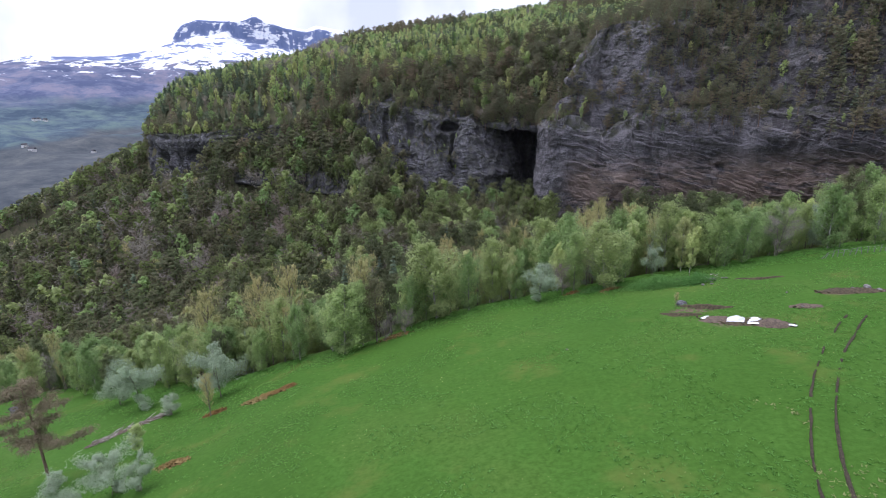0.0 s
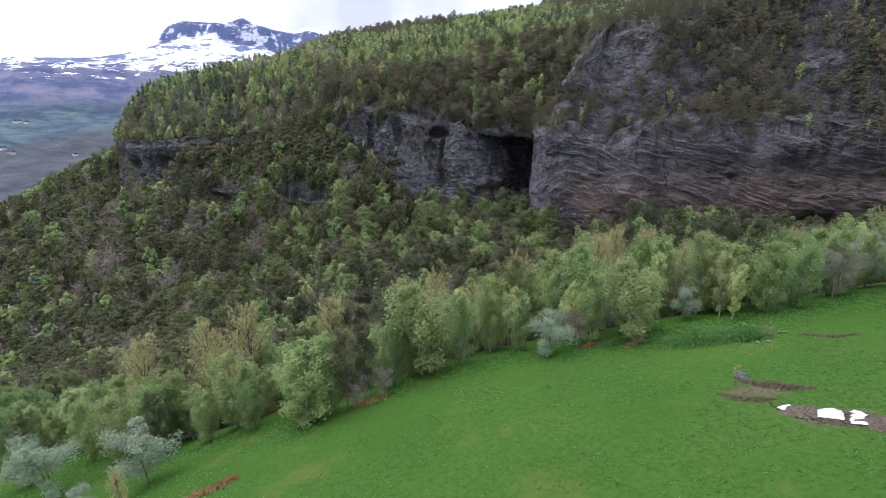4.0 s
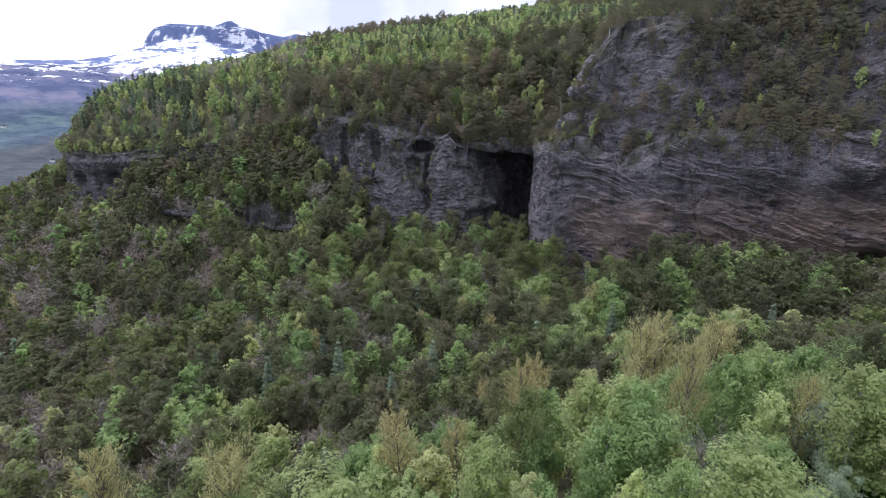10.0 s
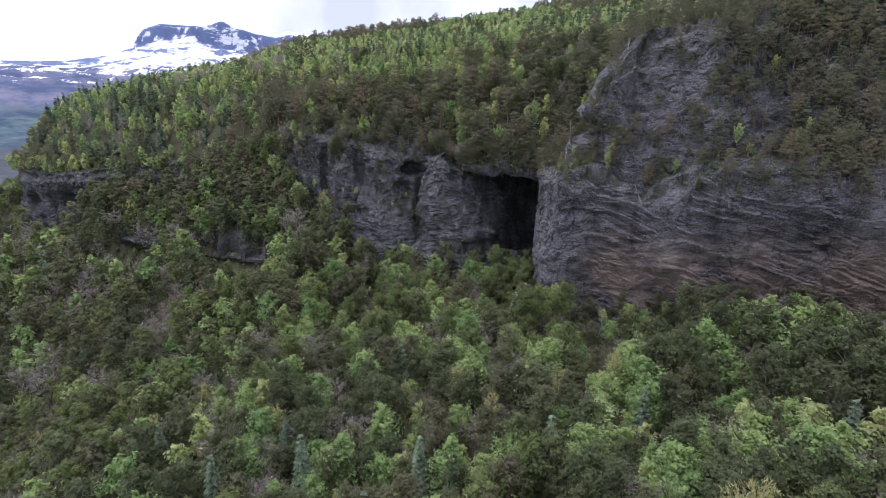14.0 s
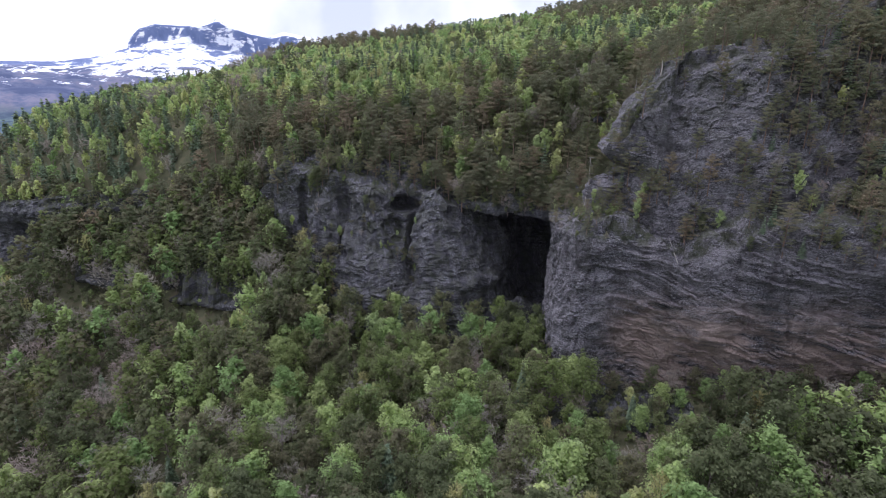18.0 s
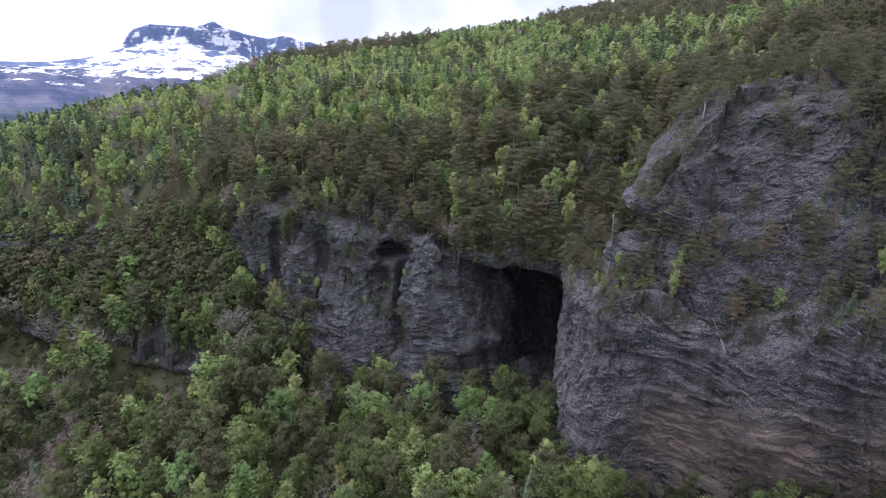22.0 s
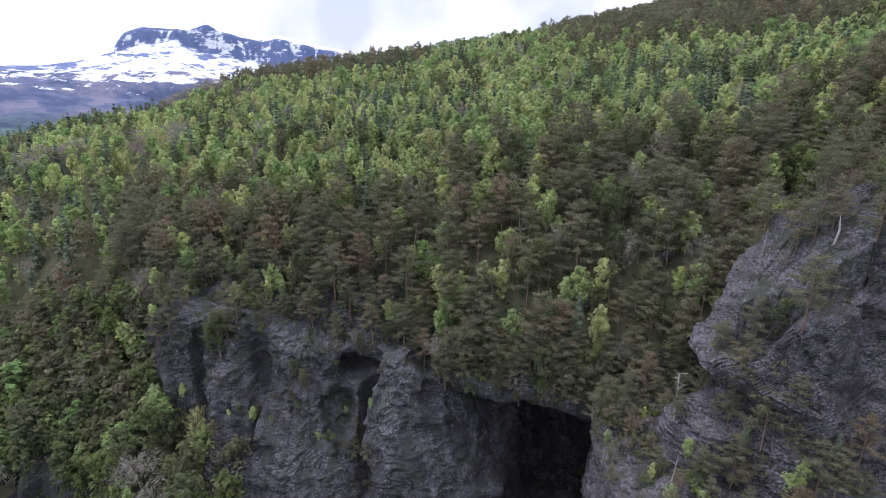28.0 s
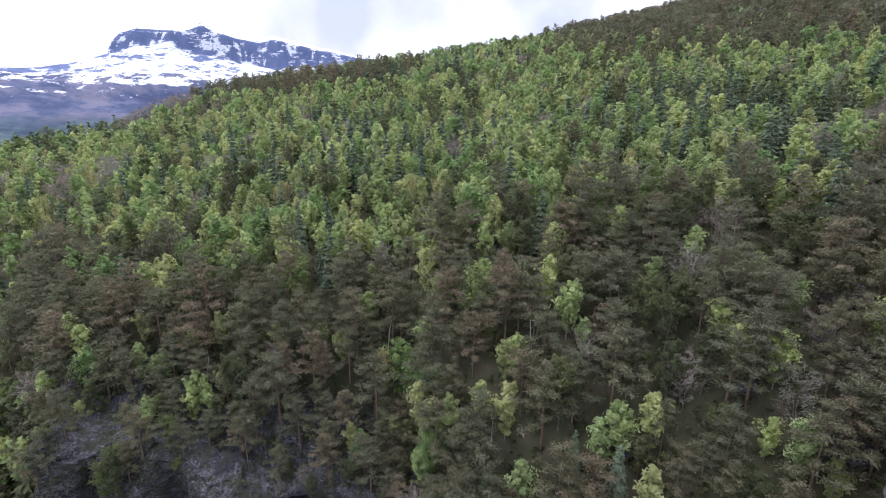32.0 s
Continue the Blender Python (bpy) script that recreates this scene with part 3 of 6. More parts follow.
promontory = cliff(
    "cliff_promontory", "dark grey layered schist cliff with rusty overhanging foot",
    [(62, 270), (54, 262), (45.5, 243), (41, 232), (39.4, 222), (39.2, 211), (41.5, 205.5), (47, 203.8), (55, 202), (64, 196.5), (74, 191.5), (86, 189), (98, 184), (112, 175), (135, 164), (170, 154), (230, 150), (300, 150)],
    lambda x, y: foot_z(x) - 12, lambda x, y: shelf_z(x) - 4 * smoothstep(226, 242, y),
    promontory_in, lambda x: 0.33 if x < 108 else 0.7 if x < 150 else 2.0, 0.36,
    layered=lambda x, y, z: 0.25 + 0.85 * smoothstep(44, 54, x),
    dents=[(97, 186, -3, 2.2, 1.6, 3.0), (86, 189, -22, 6, 3, 3.0), (119, 172, -19, 9, 6, 6.0), (140, 163, -16, 9, 7, 6.0), (45, 203, 1, 7, 1.2, 1.2)],
    rust=lambda x, y, z: smoothstep(2, -10, z - 0.10 * (x - 70)) * smoothstep(44, 54, x) + 0.12,
    moss=lambda x, y, z: 0.12 + 0.7 * smoothstep(-1.5, 1.0, z - shelf_z(x)), seed=3, dark_from=106,
    cap=(lambda x, y: curve(x, (38, 55, 80, 300), (9, 9, 9, 12)), lambda x, y: shelf_z(x) - 4 * smoothstep(226, 242, y) + 2.5 * smoothstep(42, 48, x) * smoothstep(60, 50, x)))


def head_in(x, y, z):
    """How far the promontory's upper rock stands back: an overhanging nose, a steep front, wooded ribs further along."""
    nosed = smoothstep(58, 50, x)
    right = smoothstep(72, 88, x)
    front = smoothstep(219, 212, y)
    inw = front * (1 - right) * 0.36 * softplus(z - 18, 3) * smoothstep(51.5, 59, x)
    inw = inw + nosed * (2.2 * np.exp(-((z - 21.5) / 2.6) ** 2) - 1.5 * np.exp(-((z - 26) / 2.6) ** 2)) * smoothstep(236, 224, y)
    ribs = 9.0 * (fbm(x / 15 + 0.03 * z, y / 15, z / 30, 2, 97) - 0.5) + 4.0 * np.abs(fbm(x / 30, y / 30, z / 13, 2, 98) - 0.5)
    inw = inw + right * (0.58 * softplus(z - 18, 3) + ribs * smoothstep(16, 24, z))
    return inw + 3.5 * smoothstep(-3.5, 0, z - face_top(x, y)) ** 2


head = cliff(
    "cliff_head", "dark grey knobbly schist head with an overhanging nose and clinging pines",
    [(60, 228), (56.5, 226.5), (52.5, 225), (49.2, 221.5), (49.6, 217), (53, 210.5), (56, 206.5), (60, 205.5), (66, 202), (74, 196.5), (86, 194), (98, 189), (112, 180), (135, 169), (170, 159), (230, 155), (300, 155)],
    lambda x, y: shelf_z(x) - 5, face_top, head_in, lambda x: 0.33 if x < 108 else 0.7 if x < 150 else 2.0, 0.36,
    layered=lambda x, y, z: 0.45 + 0.3 * smoothstep(60, 52, x) + 0 * z,
    dents=[(49.5, 219.5, 14, 4.2, 6.0, -4.2)],
    rust=lambda x, y, z: 0.1 + 0 * z, moss=lambda x, y, z: np.maximum(0.7 * smoothstep(4, 1, z - shelf_z(x)), 0.15 + smoothstep(22, 46, z) * 0.35), seed=5, dark_from=77,
    cap=(lambda x, y: np.where(y > 215, 9.0, curve(x, (38, 51, 53, 54.5, 57, 59, 62, 80, 100, 112, 140, 300), (9, 9, 7, 3, 5, 12, 24, 40, 43, 41, 35, 31))), lambda x, y: upper(x, y) + relief(x, y) - 0.8))


def slab_top(x):
    return 3.4 * (fbm(np.asarray(x) / 5.5, 0, 0, 2, 131) - 0.5) + curve(x, (-62, -45, -36, -29, -20, -7, 6, 11, 18, 26, 32, 64), (7, 8, 15.5, 16.5, 13.5, 10.5, 11, 10, 8.5, 6.5, 8, 12))


# the wall's cave end takes the darker schist, with shade in its colour
slab_wall = cliff(
    "cliff_slab", "leaning dark schist wall beside a deep shaded cave",
    [(-62, 286), (-48, 277), (-42, 268), (-36, 259), (-31, 256.5), (-27, 258), (-24, 256.5), (-20, 254), (-15, 255.5), (-11, 253), (-5, 251.5), (-1, 254.5), (3, 256), (6.5, 254), (9, 248.5), (12, 246), (16, 247.5), (21, 250.5), (27, 254.5), (32, 260), (37, 267), (44, 270), (52, 268), (60, 262)],
    lambda x, y: foot_z(x) - 10 + 0 * y, lambda x, y: slab_top(x) + 0 * y,
    lambda x, y, z: 0.40 * (z - 5) * smoothstep(-34, -14, x) * (1 - 0.55 * smoothstep(22, 36, x)) + 3 * smoothstep(-2, 0, z - slab_top(x)) ** 2,
    0.36, 0.38, dents=[(2.2, 255.8, 4.6, 3.0, 2.4, 9.0), (6.3, 254, -4, 2.3, 12, 5.5), (-1, 254.5, -3, 3.6, 4.2, 2.6), (-40.5, 265, 1, 3.2, 7.5, 6.0), (16.5, 248, 3.5, 2.2, 2.2, 2.2), (8, 250, -15, 3.0, 5.0, 5.0), (-27, 258, 3, 1.5, 9, 3.0), (-15.5, 255.3, 0, 1.5, 10, 3.2), (21, 250.5, -15, 7, 2.2, -2.2), (-21, 254, 6, 2.4, 4, -1.5)],
    layered=lambda x, y, z: 0.35 + 0.5 * smoothstep(-8, -16, z), gully=5.2, mat=MAT_ROCK_MOSSY, size=1.12, dark_from=15,
    moss=lambda x, y, z: 0.40 + 0.4 * smoothstep(5, 12, z) + 0.5 * np.exp(-((x + 1) / 4.5) ** 2 - ((z + 4) / 5) ** 2), seed=13,
    cap=(lambda x, y: curve(x, (-62, -48, -40, 12, 17, 22, 60), (3, 6, 13, 17, 13, 3, 1)) * 1.15, lambda x, y: np.minimum(upper(x, y) + relief(x, y) - 0.3, slab_top(x) + 5)))

left_band = cliff(
    "cliff_band", "low broken schist cliff band under pine trees",
    [(-219, 418), (-203, 380), (-191.5, 352), (-183, 331), (-167, 308.5), (-145, 295), (-124, 290), (-100, 285.5), (-78, 281), (-58, 277), (-46, 276)],
    lambda x, y: foot_z(x) - 8 + 0 * y, lambda x, y: top_z(x) + 0.6 + 0 * y,
    lambda x, y, z: 2.0 * smoothstep(-3, 0, z - top_z(x)) + 1.2 * smoothstep(-9, -13, z) - 1.5 * smoothstep(-15, -20, z), 0.6, 0.5,
    dents=[(-160, 304, -17, 5, 4, 5), (-178, 324, -15, 4, 5, 5), (-140, 294, -14, 5, 4, 4)], moss=lambda x, y, z: 0.3 + 0.65 * smoothstep(-132, -124, x), size=1.3, seed=23, mat=MAT_ROCK_DARK, gully=4.0,
    cap=(lambda x, y: 7.5 + 0 * x, lambda x, y: top_z(x) + 0.5))


def build_roof():
    """The thick rock roof of the cave, with its lip; the hillside's trees stand on it."""
    xs, back = np.arange(12, 59.5, 0.6), 310.0
    ny, nf = 64, 22
    X, Y, Z = [], [], []
    for x in xs:
        front = float(rim_y(x)) + 1.2 * float(fbm(x / 5, 0, 0, 3, 61) - 0.5)
        yb = np.linspace(back, front, ny)
        bottom = 4.2 + 2.2 * (float(fbm(x / 4, 0, 0, 3, 65)) - 0.5) + 0.02 * (yb - front) + 3.0 * (fbm(x / 6, yb / 6, 0, 3, 62) - 0.5)
        top = upper(x, yb) + relief(x, yb) + 0.05
        thin = float(smoothstep(23, 15.5, x))
        bottom = bottom + (top - 1.0 - bottom) * thin
        t = np.linspace(0, 1, nf)
        yf = front - 2.6 * np.sin(t * np.pi) * (fbm(x / 3, t * 3, 0, 3, 63) - 0.2) - 1.2 * (fbm(x / 1.2, t * 7, 0, 3, 64) - 0.5) * np.sin(t * np.pi) + 3.0 * t ** 2
        zf = bottom[-1] + (float(upper(x, front + 3.0) + relief(x, front + 3.0)) + 0.05 - bottom[-1]) * t
        keep = yb[::-1] > front + 3.4
        ytop = np.interp(np.linspace(0, 1, 60), (0, 1), (front + 3.6, back))
        X.append(np.full(ny + nf + 60, x))
        Y.append(np.concatenate([yb, yf, ytop]))
        Z.append(np.concatenate([bottom, zf, upper(x, ytop) + relief(x, ytop) + 0.05]))
    X, Y, Z = map(np.array, (X, Y, Z))
    moss = 0.3 + 0.6 * smoothstep(5, 10, Z)
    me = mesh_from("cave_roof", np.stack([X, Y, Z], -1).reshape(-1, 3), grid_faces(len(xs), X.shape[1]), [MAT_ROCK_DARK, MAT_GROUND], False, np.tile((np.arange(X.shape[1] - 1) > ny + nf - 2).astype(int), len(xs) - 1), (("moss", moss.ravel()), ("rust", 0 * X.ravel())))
    return tagged(new("cliff_cave_roof", me), "overgrown rock roof jutting over the dark cave", "cliff", kind="structure")


build_roof()


def build_cave_floor():
    """Rubble on the cave's floor, with a hump of bedrock at its mouth."""
    xs, ys = np.arange(15, 50, 0.6), np.arange(240, 301, 0.8)
    X, Y = np.meshgrid(xs, ys, indexing="ij")
    Z = lower(X, Y) + relief(X, Y) + 0.5 + 2.2 * (fbm(X / 4, Y / 4, 0, 4, 301) - 0.45) + 1.1 * blocks(X, Y, 0 * X, 1.8, 311) + 5.5 * np.exp(-((X - 37) / 4.5) ** 2 - ((Y - 246) / 4.5) ** 2)
    edge = smoothstep(240, 244, Y) * smoothstep(15, 19, X)
    Z = Z - 3 * (1 - edge)
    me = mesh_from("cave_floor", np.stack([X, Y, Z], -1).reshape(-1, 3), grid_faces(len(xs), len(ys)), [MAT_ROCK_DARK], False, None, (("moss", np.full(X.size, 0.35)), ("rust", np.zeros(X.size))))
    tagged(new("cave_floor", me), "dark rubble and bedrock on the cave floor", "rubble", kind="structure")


build_cave_floor()


def outcrop(name, label, path, z0, z1, dents, seed):
    return cliff(name, label, path, lambda x, y: z0 + 0 * x, lambda x, y: z1 + 0 * x + 1.2 * np.sin(x * 0.7), lambda x, y, z: 6.5 * smoothstep(z1 - 2.0, z1 - 5, z) + 3 * smoothstep(z1 - 1.5, z1, z) ** 2, 0.6, 0.5,
                 dents=dents, moss=lambda x, y, z: 0.4 + 0 * z, size=0.6, seed=seed, mat=MAT_ROCK_DARK,
                 cap=(lambda x, y: 12 + 0 * x, lambda x, y: np.maximum(lower(x, y) + relief(x, y) + 0.5, z1 - 0.5)))


outcrop("outcrop_lower", "low dark rock ledge among trees below the cliff", [(28, 200), (33, 195), (42, 191.5), (50, 190), (57, 188), (64, 189)], -46, -36.5, [], 33)
outcrop("outcrop_cave_west", "dark rock overhang half hidden among trees", [(-114, 281), (-109, 273), (-101, 269.5), (-93, 266.5), (-86, 264), (-80, 268)], -38, -23, [(-104, 270, -29, 4, 3.5, 4), (-91, 266, -29, 6, 3.0, 4)], 43)
outcrop("outcrop_cave_east", "dark rock overhang half hidden among trees", [(-78, 265), (-72, 257), (-61, 254), (-50, 250.5), (-40, 247.5), (-35, 253)], -40, -24.5, [(-60, 253, -30, 9, 2.5, 4), (-46, 249, -31, 6, 2.5, 4)], 53)


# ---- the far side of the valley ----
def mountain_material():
    m, nt, out = material("haze_tinted_mountain")
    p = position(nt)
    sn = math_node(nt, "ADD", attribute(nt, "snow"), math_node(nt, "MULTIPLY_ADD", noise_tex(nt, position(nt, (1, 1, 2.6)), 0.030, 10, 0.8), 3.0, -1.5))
    # the blue in these base colours stands for the haze of distance
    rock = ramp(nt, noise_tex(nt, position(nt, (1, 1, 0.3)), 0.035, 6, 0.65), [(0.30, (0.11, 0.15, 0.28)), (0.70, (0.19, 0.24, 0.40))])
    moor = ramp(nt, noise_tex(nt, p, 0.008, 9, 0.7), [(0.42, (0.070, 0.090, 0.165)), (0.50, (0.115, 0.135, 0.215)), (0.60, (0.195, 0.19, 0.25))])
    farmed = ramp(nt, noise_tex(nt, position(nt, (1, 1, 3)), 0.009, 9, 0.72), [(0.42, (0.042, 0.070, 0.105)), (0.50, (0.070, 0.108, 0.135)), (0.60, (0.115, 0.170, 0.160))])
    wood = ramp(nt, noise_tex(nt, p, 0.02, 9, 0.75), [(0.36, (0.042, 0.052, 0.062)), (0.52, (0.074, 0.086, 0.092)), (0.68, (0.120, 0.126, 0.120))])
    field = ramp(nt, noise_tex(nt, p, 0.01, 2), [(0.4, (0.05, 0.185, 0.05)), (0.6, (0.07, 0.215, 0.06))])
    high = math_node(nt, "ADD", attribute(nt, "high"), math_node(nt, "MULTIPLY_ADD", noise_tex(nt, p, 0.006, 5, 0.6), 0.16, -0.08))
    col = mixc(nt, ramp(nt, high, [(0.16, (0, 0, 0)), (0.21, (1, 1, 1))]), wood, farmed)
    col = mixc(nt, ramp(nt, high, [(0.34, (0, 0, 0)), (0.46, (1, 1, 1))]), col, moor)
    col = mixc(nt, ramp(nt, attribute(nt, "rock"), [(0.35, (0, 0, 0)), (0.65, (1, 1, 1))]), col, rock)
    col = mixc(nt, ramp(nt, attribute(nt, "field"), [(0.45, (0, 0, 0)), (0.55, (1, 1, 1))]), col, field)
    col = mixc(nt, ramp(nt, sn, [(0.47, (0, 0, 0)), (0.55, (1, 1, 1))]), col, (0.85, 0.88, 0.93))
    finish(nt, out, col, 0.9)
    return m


def far_skyline(az):
    return curve(az, (-70, -50, -38.4, -36, -34.5, -30.5, -28.7, -27.3, -25.7, -25.2, -24.4, -23.2, -21.3, -19.3, -18.3, -17.2, -15.2, -13.6, -12.5, -10.4, -8.2, -4.5, 4, 30),
                 (110, 106, 104, 136, 133, 138, 154, 172, 200, 262, 298, 318, 312, 326, 350, 328, 296, 282, 304, 284, 256, 220, 180, 150))


def crag_foot(az):
    """Where the snow slope ends under the mountain's crags."""
    return curve(az, (-70, -38.4, -36, -30.5, -27.3, -25.7, -25.2, -23.4, -21.0, -20.0, -17.4, -14.9, -12.7, -8, 4, 30), (100, 96, 126, 128, 162, 192, 202, 226, 246, 216, 198, 168, 152, 140, 120, 100))


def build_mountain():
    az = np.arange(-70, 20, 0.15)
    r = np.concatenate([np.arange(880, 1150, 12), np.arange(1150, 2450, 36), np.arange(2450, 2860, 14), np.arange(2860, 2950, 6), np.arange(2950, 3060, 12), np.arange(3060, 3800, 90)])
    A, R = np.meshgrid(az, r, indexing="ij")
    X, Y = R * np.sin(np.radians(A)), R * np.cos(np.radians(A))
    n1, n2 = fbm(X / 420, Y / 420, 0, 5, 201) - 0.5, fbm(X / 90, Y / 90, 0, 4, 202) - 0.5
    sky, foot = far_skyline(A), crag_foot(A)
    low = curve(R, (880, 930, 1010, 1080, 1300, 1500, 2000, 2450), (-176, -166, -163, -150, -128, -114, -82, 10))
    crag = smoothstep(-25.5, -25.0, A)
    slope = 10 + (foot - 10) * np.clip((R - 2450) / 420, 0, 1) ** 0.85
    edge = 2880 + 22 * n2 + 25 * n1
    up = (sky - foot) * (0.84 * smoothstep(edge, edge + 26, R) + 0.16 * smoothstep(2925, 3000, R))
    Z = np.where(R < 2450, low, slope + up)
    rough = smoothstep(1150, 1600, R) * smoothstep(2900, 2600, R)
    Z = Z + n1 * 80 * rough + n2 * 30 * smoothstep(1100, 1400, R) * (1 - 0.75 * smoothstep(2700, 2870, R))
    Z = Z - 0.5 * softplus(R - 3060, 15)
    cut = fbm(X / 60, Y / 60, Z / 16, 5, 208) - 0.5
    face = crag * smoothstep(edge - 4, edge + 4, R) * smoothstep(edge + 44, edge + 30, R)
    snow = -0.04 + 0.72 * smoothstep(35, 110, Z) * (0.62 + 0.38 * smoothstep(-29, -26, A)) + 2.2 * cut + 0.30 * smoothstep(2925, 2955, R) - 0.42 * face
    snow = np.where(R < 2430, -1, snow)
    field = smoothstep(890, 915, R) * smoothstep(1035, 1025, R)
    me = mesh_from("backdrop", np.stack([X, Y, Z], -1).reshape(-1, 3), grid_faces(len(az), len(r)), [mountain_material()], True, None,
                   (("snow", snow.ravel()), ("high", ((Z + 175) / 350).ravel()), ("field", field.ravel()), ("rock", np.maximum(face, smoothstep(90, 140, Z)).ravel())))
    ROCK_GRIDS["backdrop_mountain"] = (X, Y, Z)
    tagged(new("backdrop_mountain", me), "far snow-covered mountain above a wooded valley side, tinted blue for haze", "mountain", kind="structure")


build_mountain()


# ---- trees ----
def tube(a, b, r0, r1, sides=4):
    """A tapered limb from a to b."""
    a, b = np.asarray(a, float), np.asarray(b, float)
    d = (b - a) / (np.linalg.norm(b - a) + 1e-9)
    u = np.cross(d, (0.3, 0.9, 0.1) if abs(d[2]) > 0.8 else (0, 0, 1.0))
    u /= np.linalg.norm(u)
    w = np.cross(d, u)
    ang = np.arange(sides) * 2 * np.pi / sides
    ring = np.cos(ang)[:, None] * u + np.sin(ang)[:, None] * w
    v = np.vstack([a + ring * r0, b + ring * r1])
    i = np.arange(sides)
    j = (i + 1) % sides
    return v, np.vstack([np.stack([i, j, j + sides], 1), np.stack([i, j + sides, i + sides], 1)])


def join(parts):
    vs, fs, n = [], [], 0
    for v, f in parts:
        vs.append(v)
        fs.append(f + n)
        n += len(v)
    return (np.vstack(vs), np.vstack(fs)) if vs else (np.zeros((0, 3)), np.zeros((0, 3), int))


def cards(rng, c, size, out, bias=0.6, aspect=1.0, along=None):
    """Small three-cornered leaves or needle tufts at the centres c, turned roughly outwards, or lying along a direction."""
    n = len(c)
    r = rng.normal(size=(n, 3))
    r /= np.linalg.norm(r, axis=1)[:, None]
    nrm = out * bias + r
    nrm /= np.linalg.norm(nrm, axis=1)[:, None] + 1e-9
    u = along + 0.25 * rng.normal(size=(n, 3)) if along is not None else rng.normal(size=(n, 3))
    u = u - nrm * np.sum(u * nrm, 1)[:, None]
    u /= np.linalg.norm(u, axis=1)[:, None] + 1e-9
    w = np.cross(nrm, u)
    s = size * rng.uniform(0.6, 1.4, n)[:, None] * 0.62
    jit = rng.uniform(0.6, 1.2, (3, n, 1))
    q = np.stack([c + u * s * aspect * jit[0], c + w * s * jit[1] - u * s * aspect * 0.45, c - w * s * jit[2] - u * s * aspect * 0.55], 1)
    return q.reshape(-1, 3), np.arange(3 * n).reshape(n, 3)


def per_corner(values):
    return np.repeat(values, 3)


def broadleaf(seed, h, n, size, radius=0.27, low=0.16, up=0.75, branches=16, droop=0.10, stems=1, twig=False, limbs=True, peak=0.45, hang=0.0):
    """A tree whose leaves gather in clumps along its limbs. hang: how far the leaf sprays point down (-1: up)."""
    rng = np.random.default_rng(seed)
    wood, centres, outs, dirs, shade = [], [], [], [], []
    per = max(1, branches // stems)
    for s in range(stems):
        lean = rng.normal(0, 0.05 if stems == 1 else 0.16, 2) * h
        hh = h * (1 if s == 0 else rng.uniform(0.72, 0.95))
        base = np.array([rng.normal(0, 0.02 * h * (stems > 1)), rng.normal(0, 0.02 * h * (stems > 1)), -0.3])
        mid = np.array([lean[0] * 0.4, lean[1] * 0.4, hh * 0.5])
        topp = np.array([lean[0], lean[1], hh * 0.96])
        r = 0.013 * h / math.sqrt(stems)
        wood += [tube(base, mid, r, r * 0.65, 5), tube(mid, topp, r * 0.65, r * 0.12, 4)]
        for b in range(per):
            t = low + (0.97 - low) * (b + rng.uniform(0, 1)) / per
            start = (base + (mid - base) * t / 0.5) if t < 0.5 else (mid + (topp - mid) * (t - 0.5) / 0.5)
            az = b * 2.4 + rng.uniform(-0.5, 0.5)
            q = (t - low) / (1 - low)
            prof = min(1.0, (q / peak + 0.35)) * min(1.0, (max(0, 1 - q) / (1 - peak)) ** 0.75 + 0.10)
            ln = radius * h * prof * rng.uniform(0.65, 1.3)
            end = start + np.array([math.cos(az) * ln, math.sin(az) * ln, ln * up * rng.uniform(0.6, 1.3)])
            if limbs:
                wood.append(tube(start, end, r * 0.35, r * 0.08, 3))
            k = max(2, int(n / (per * stems) * (0.45 + 1.1 * prof)))
            along = (end - start) / (np.linalg.norm(end - start) + 1e-6)
            if twig:
                t2 = rng.uniform(0.25, 1.08, k) ** 0.8
                p = start + (end - start) * t2[:, None] + rng.normal(0, 1, (k, 3)) * ln * 0.15
                o = p - np.array([lean[0] * q, lean[1] * q, start[2] - 0.08 * h])
                o = o / (np.linalg.norm(o, axis=1)[:, None] + 1e-6)
                dirs.append(np.repeat(along[None], k, 0))
                shade.append(np.zeros(k))
            else:
                m = int(np.clip(k // 9, 1, 14))
                tc = (np.arange(m) + rng.uniform(0.3, 1.0, m)) / m * 0.75 + 0.32
                cc = start + (end - start) * tc[:, None] + rng.normal(0, 1, (m, 3)) * ln * 0.13
                cc[:, 2] -= droop * h * rng.uniform(0.2, 1, m) * tc ** 2
                rc = np.clip(ln * rng.uniform(0.24, 0.44, m), 0.04 * h, 0.10 * h)
                which = rng.integers(0, m, k)
                d = rng.normal(0, 1, (k, 3)) + (0, 0, 0.25)
                d /= np.linalg.norm(d, axis=1)[:, None]
                p = cc[which] + d * (rc[which] * rng.uniform(0.35, 1.0, k) ** 0.5)[:, None] * (1, 1, 0.85 + 0.5 * abs(hang))
                axis_out = cc[which] - np.array([lean[0] * q, lean[1] * q, start[2] - 0.10 * h])
                axis_out /= np.linalg.norm(axis_out, axis=1)[:, None] + 1e-6
                o = 0.75 * d + 0.5 * axis_out + (0, 0, 0.35)
                dirs.append(np.array([0, 0, -1.0]) * hang + 0.5 * d + 0.3 * along)
                shade.append((rng.uniform(-0.15, 0.15, m) + rng.uniform(-0.08, 0.08))[which])
            centres.append(p)
            outs.append(o)
    c, o, d, sh = np.vstack(centres), np.vstack(outs), np.vstack(dirs), np.concatenate(shade)
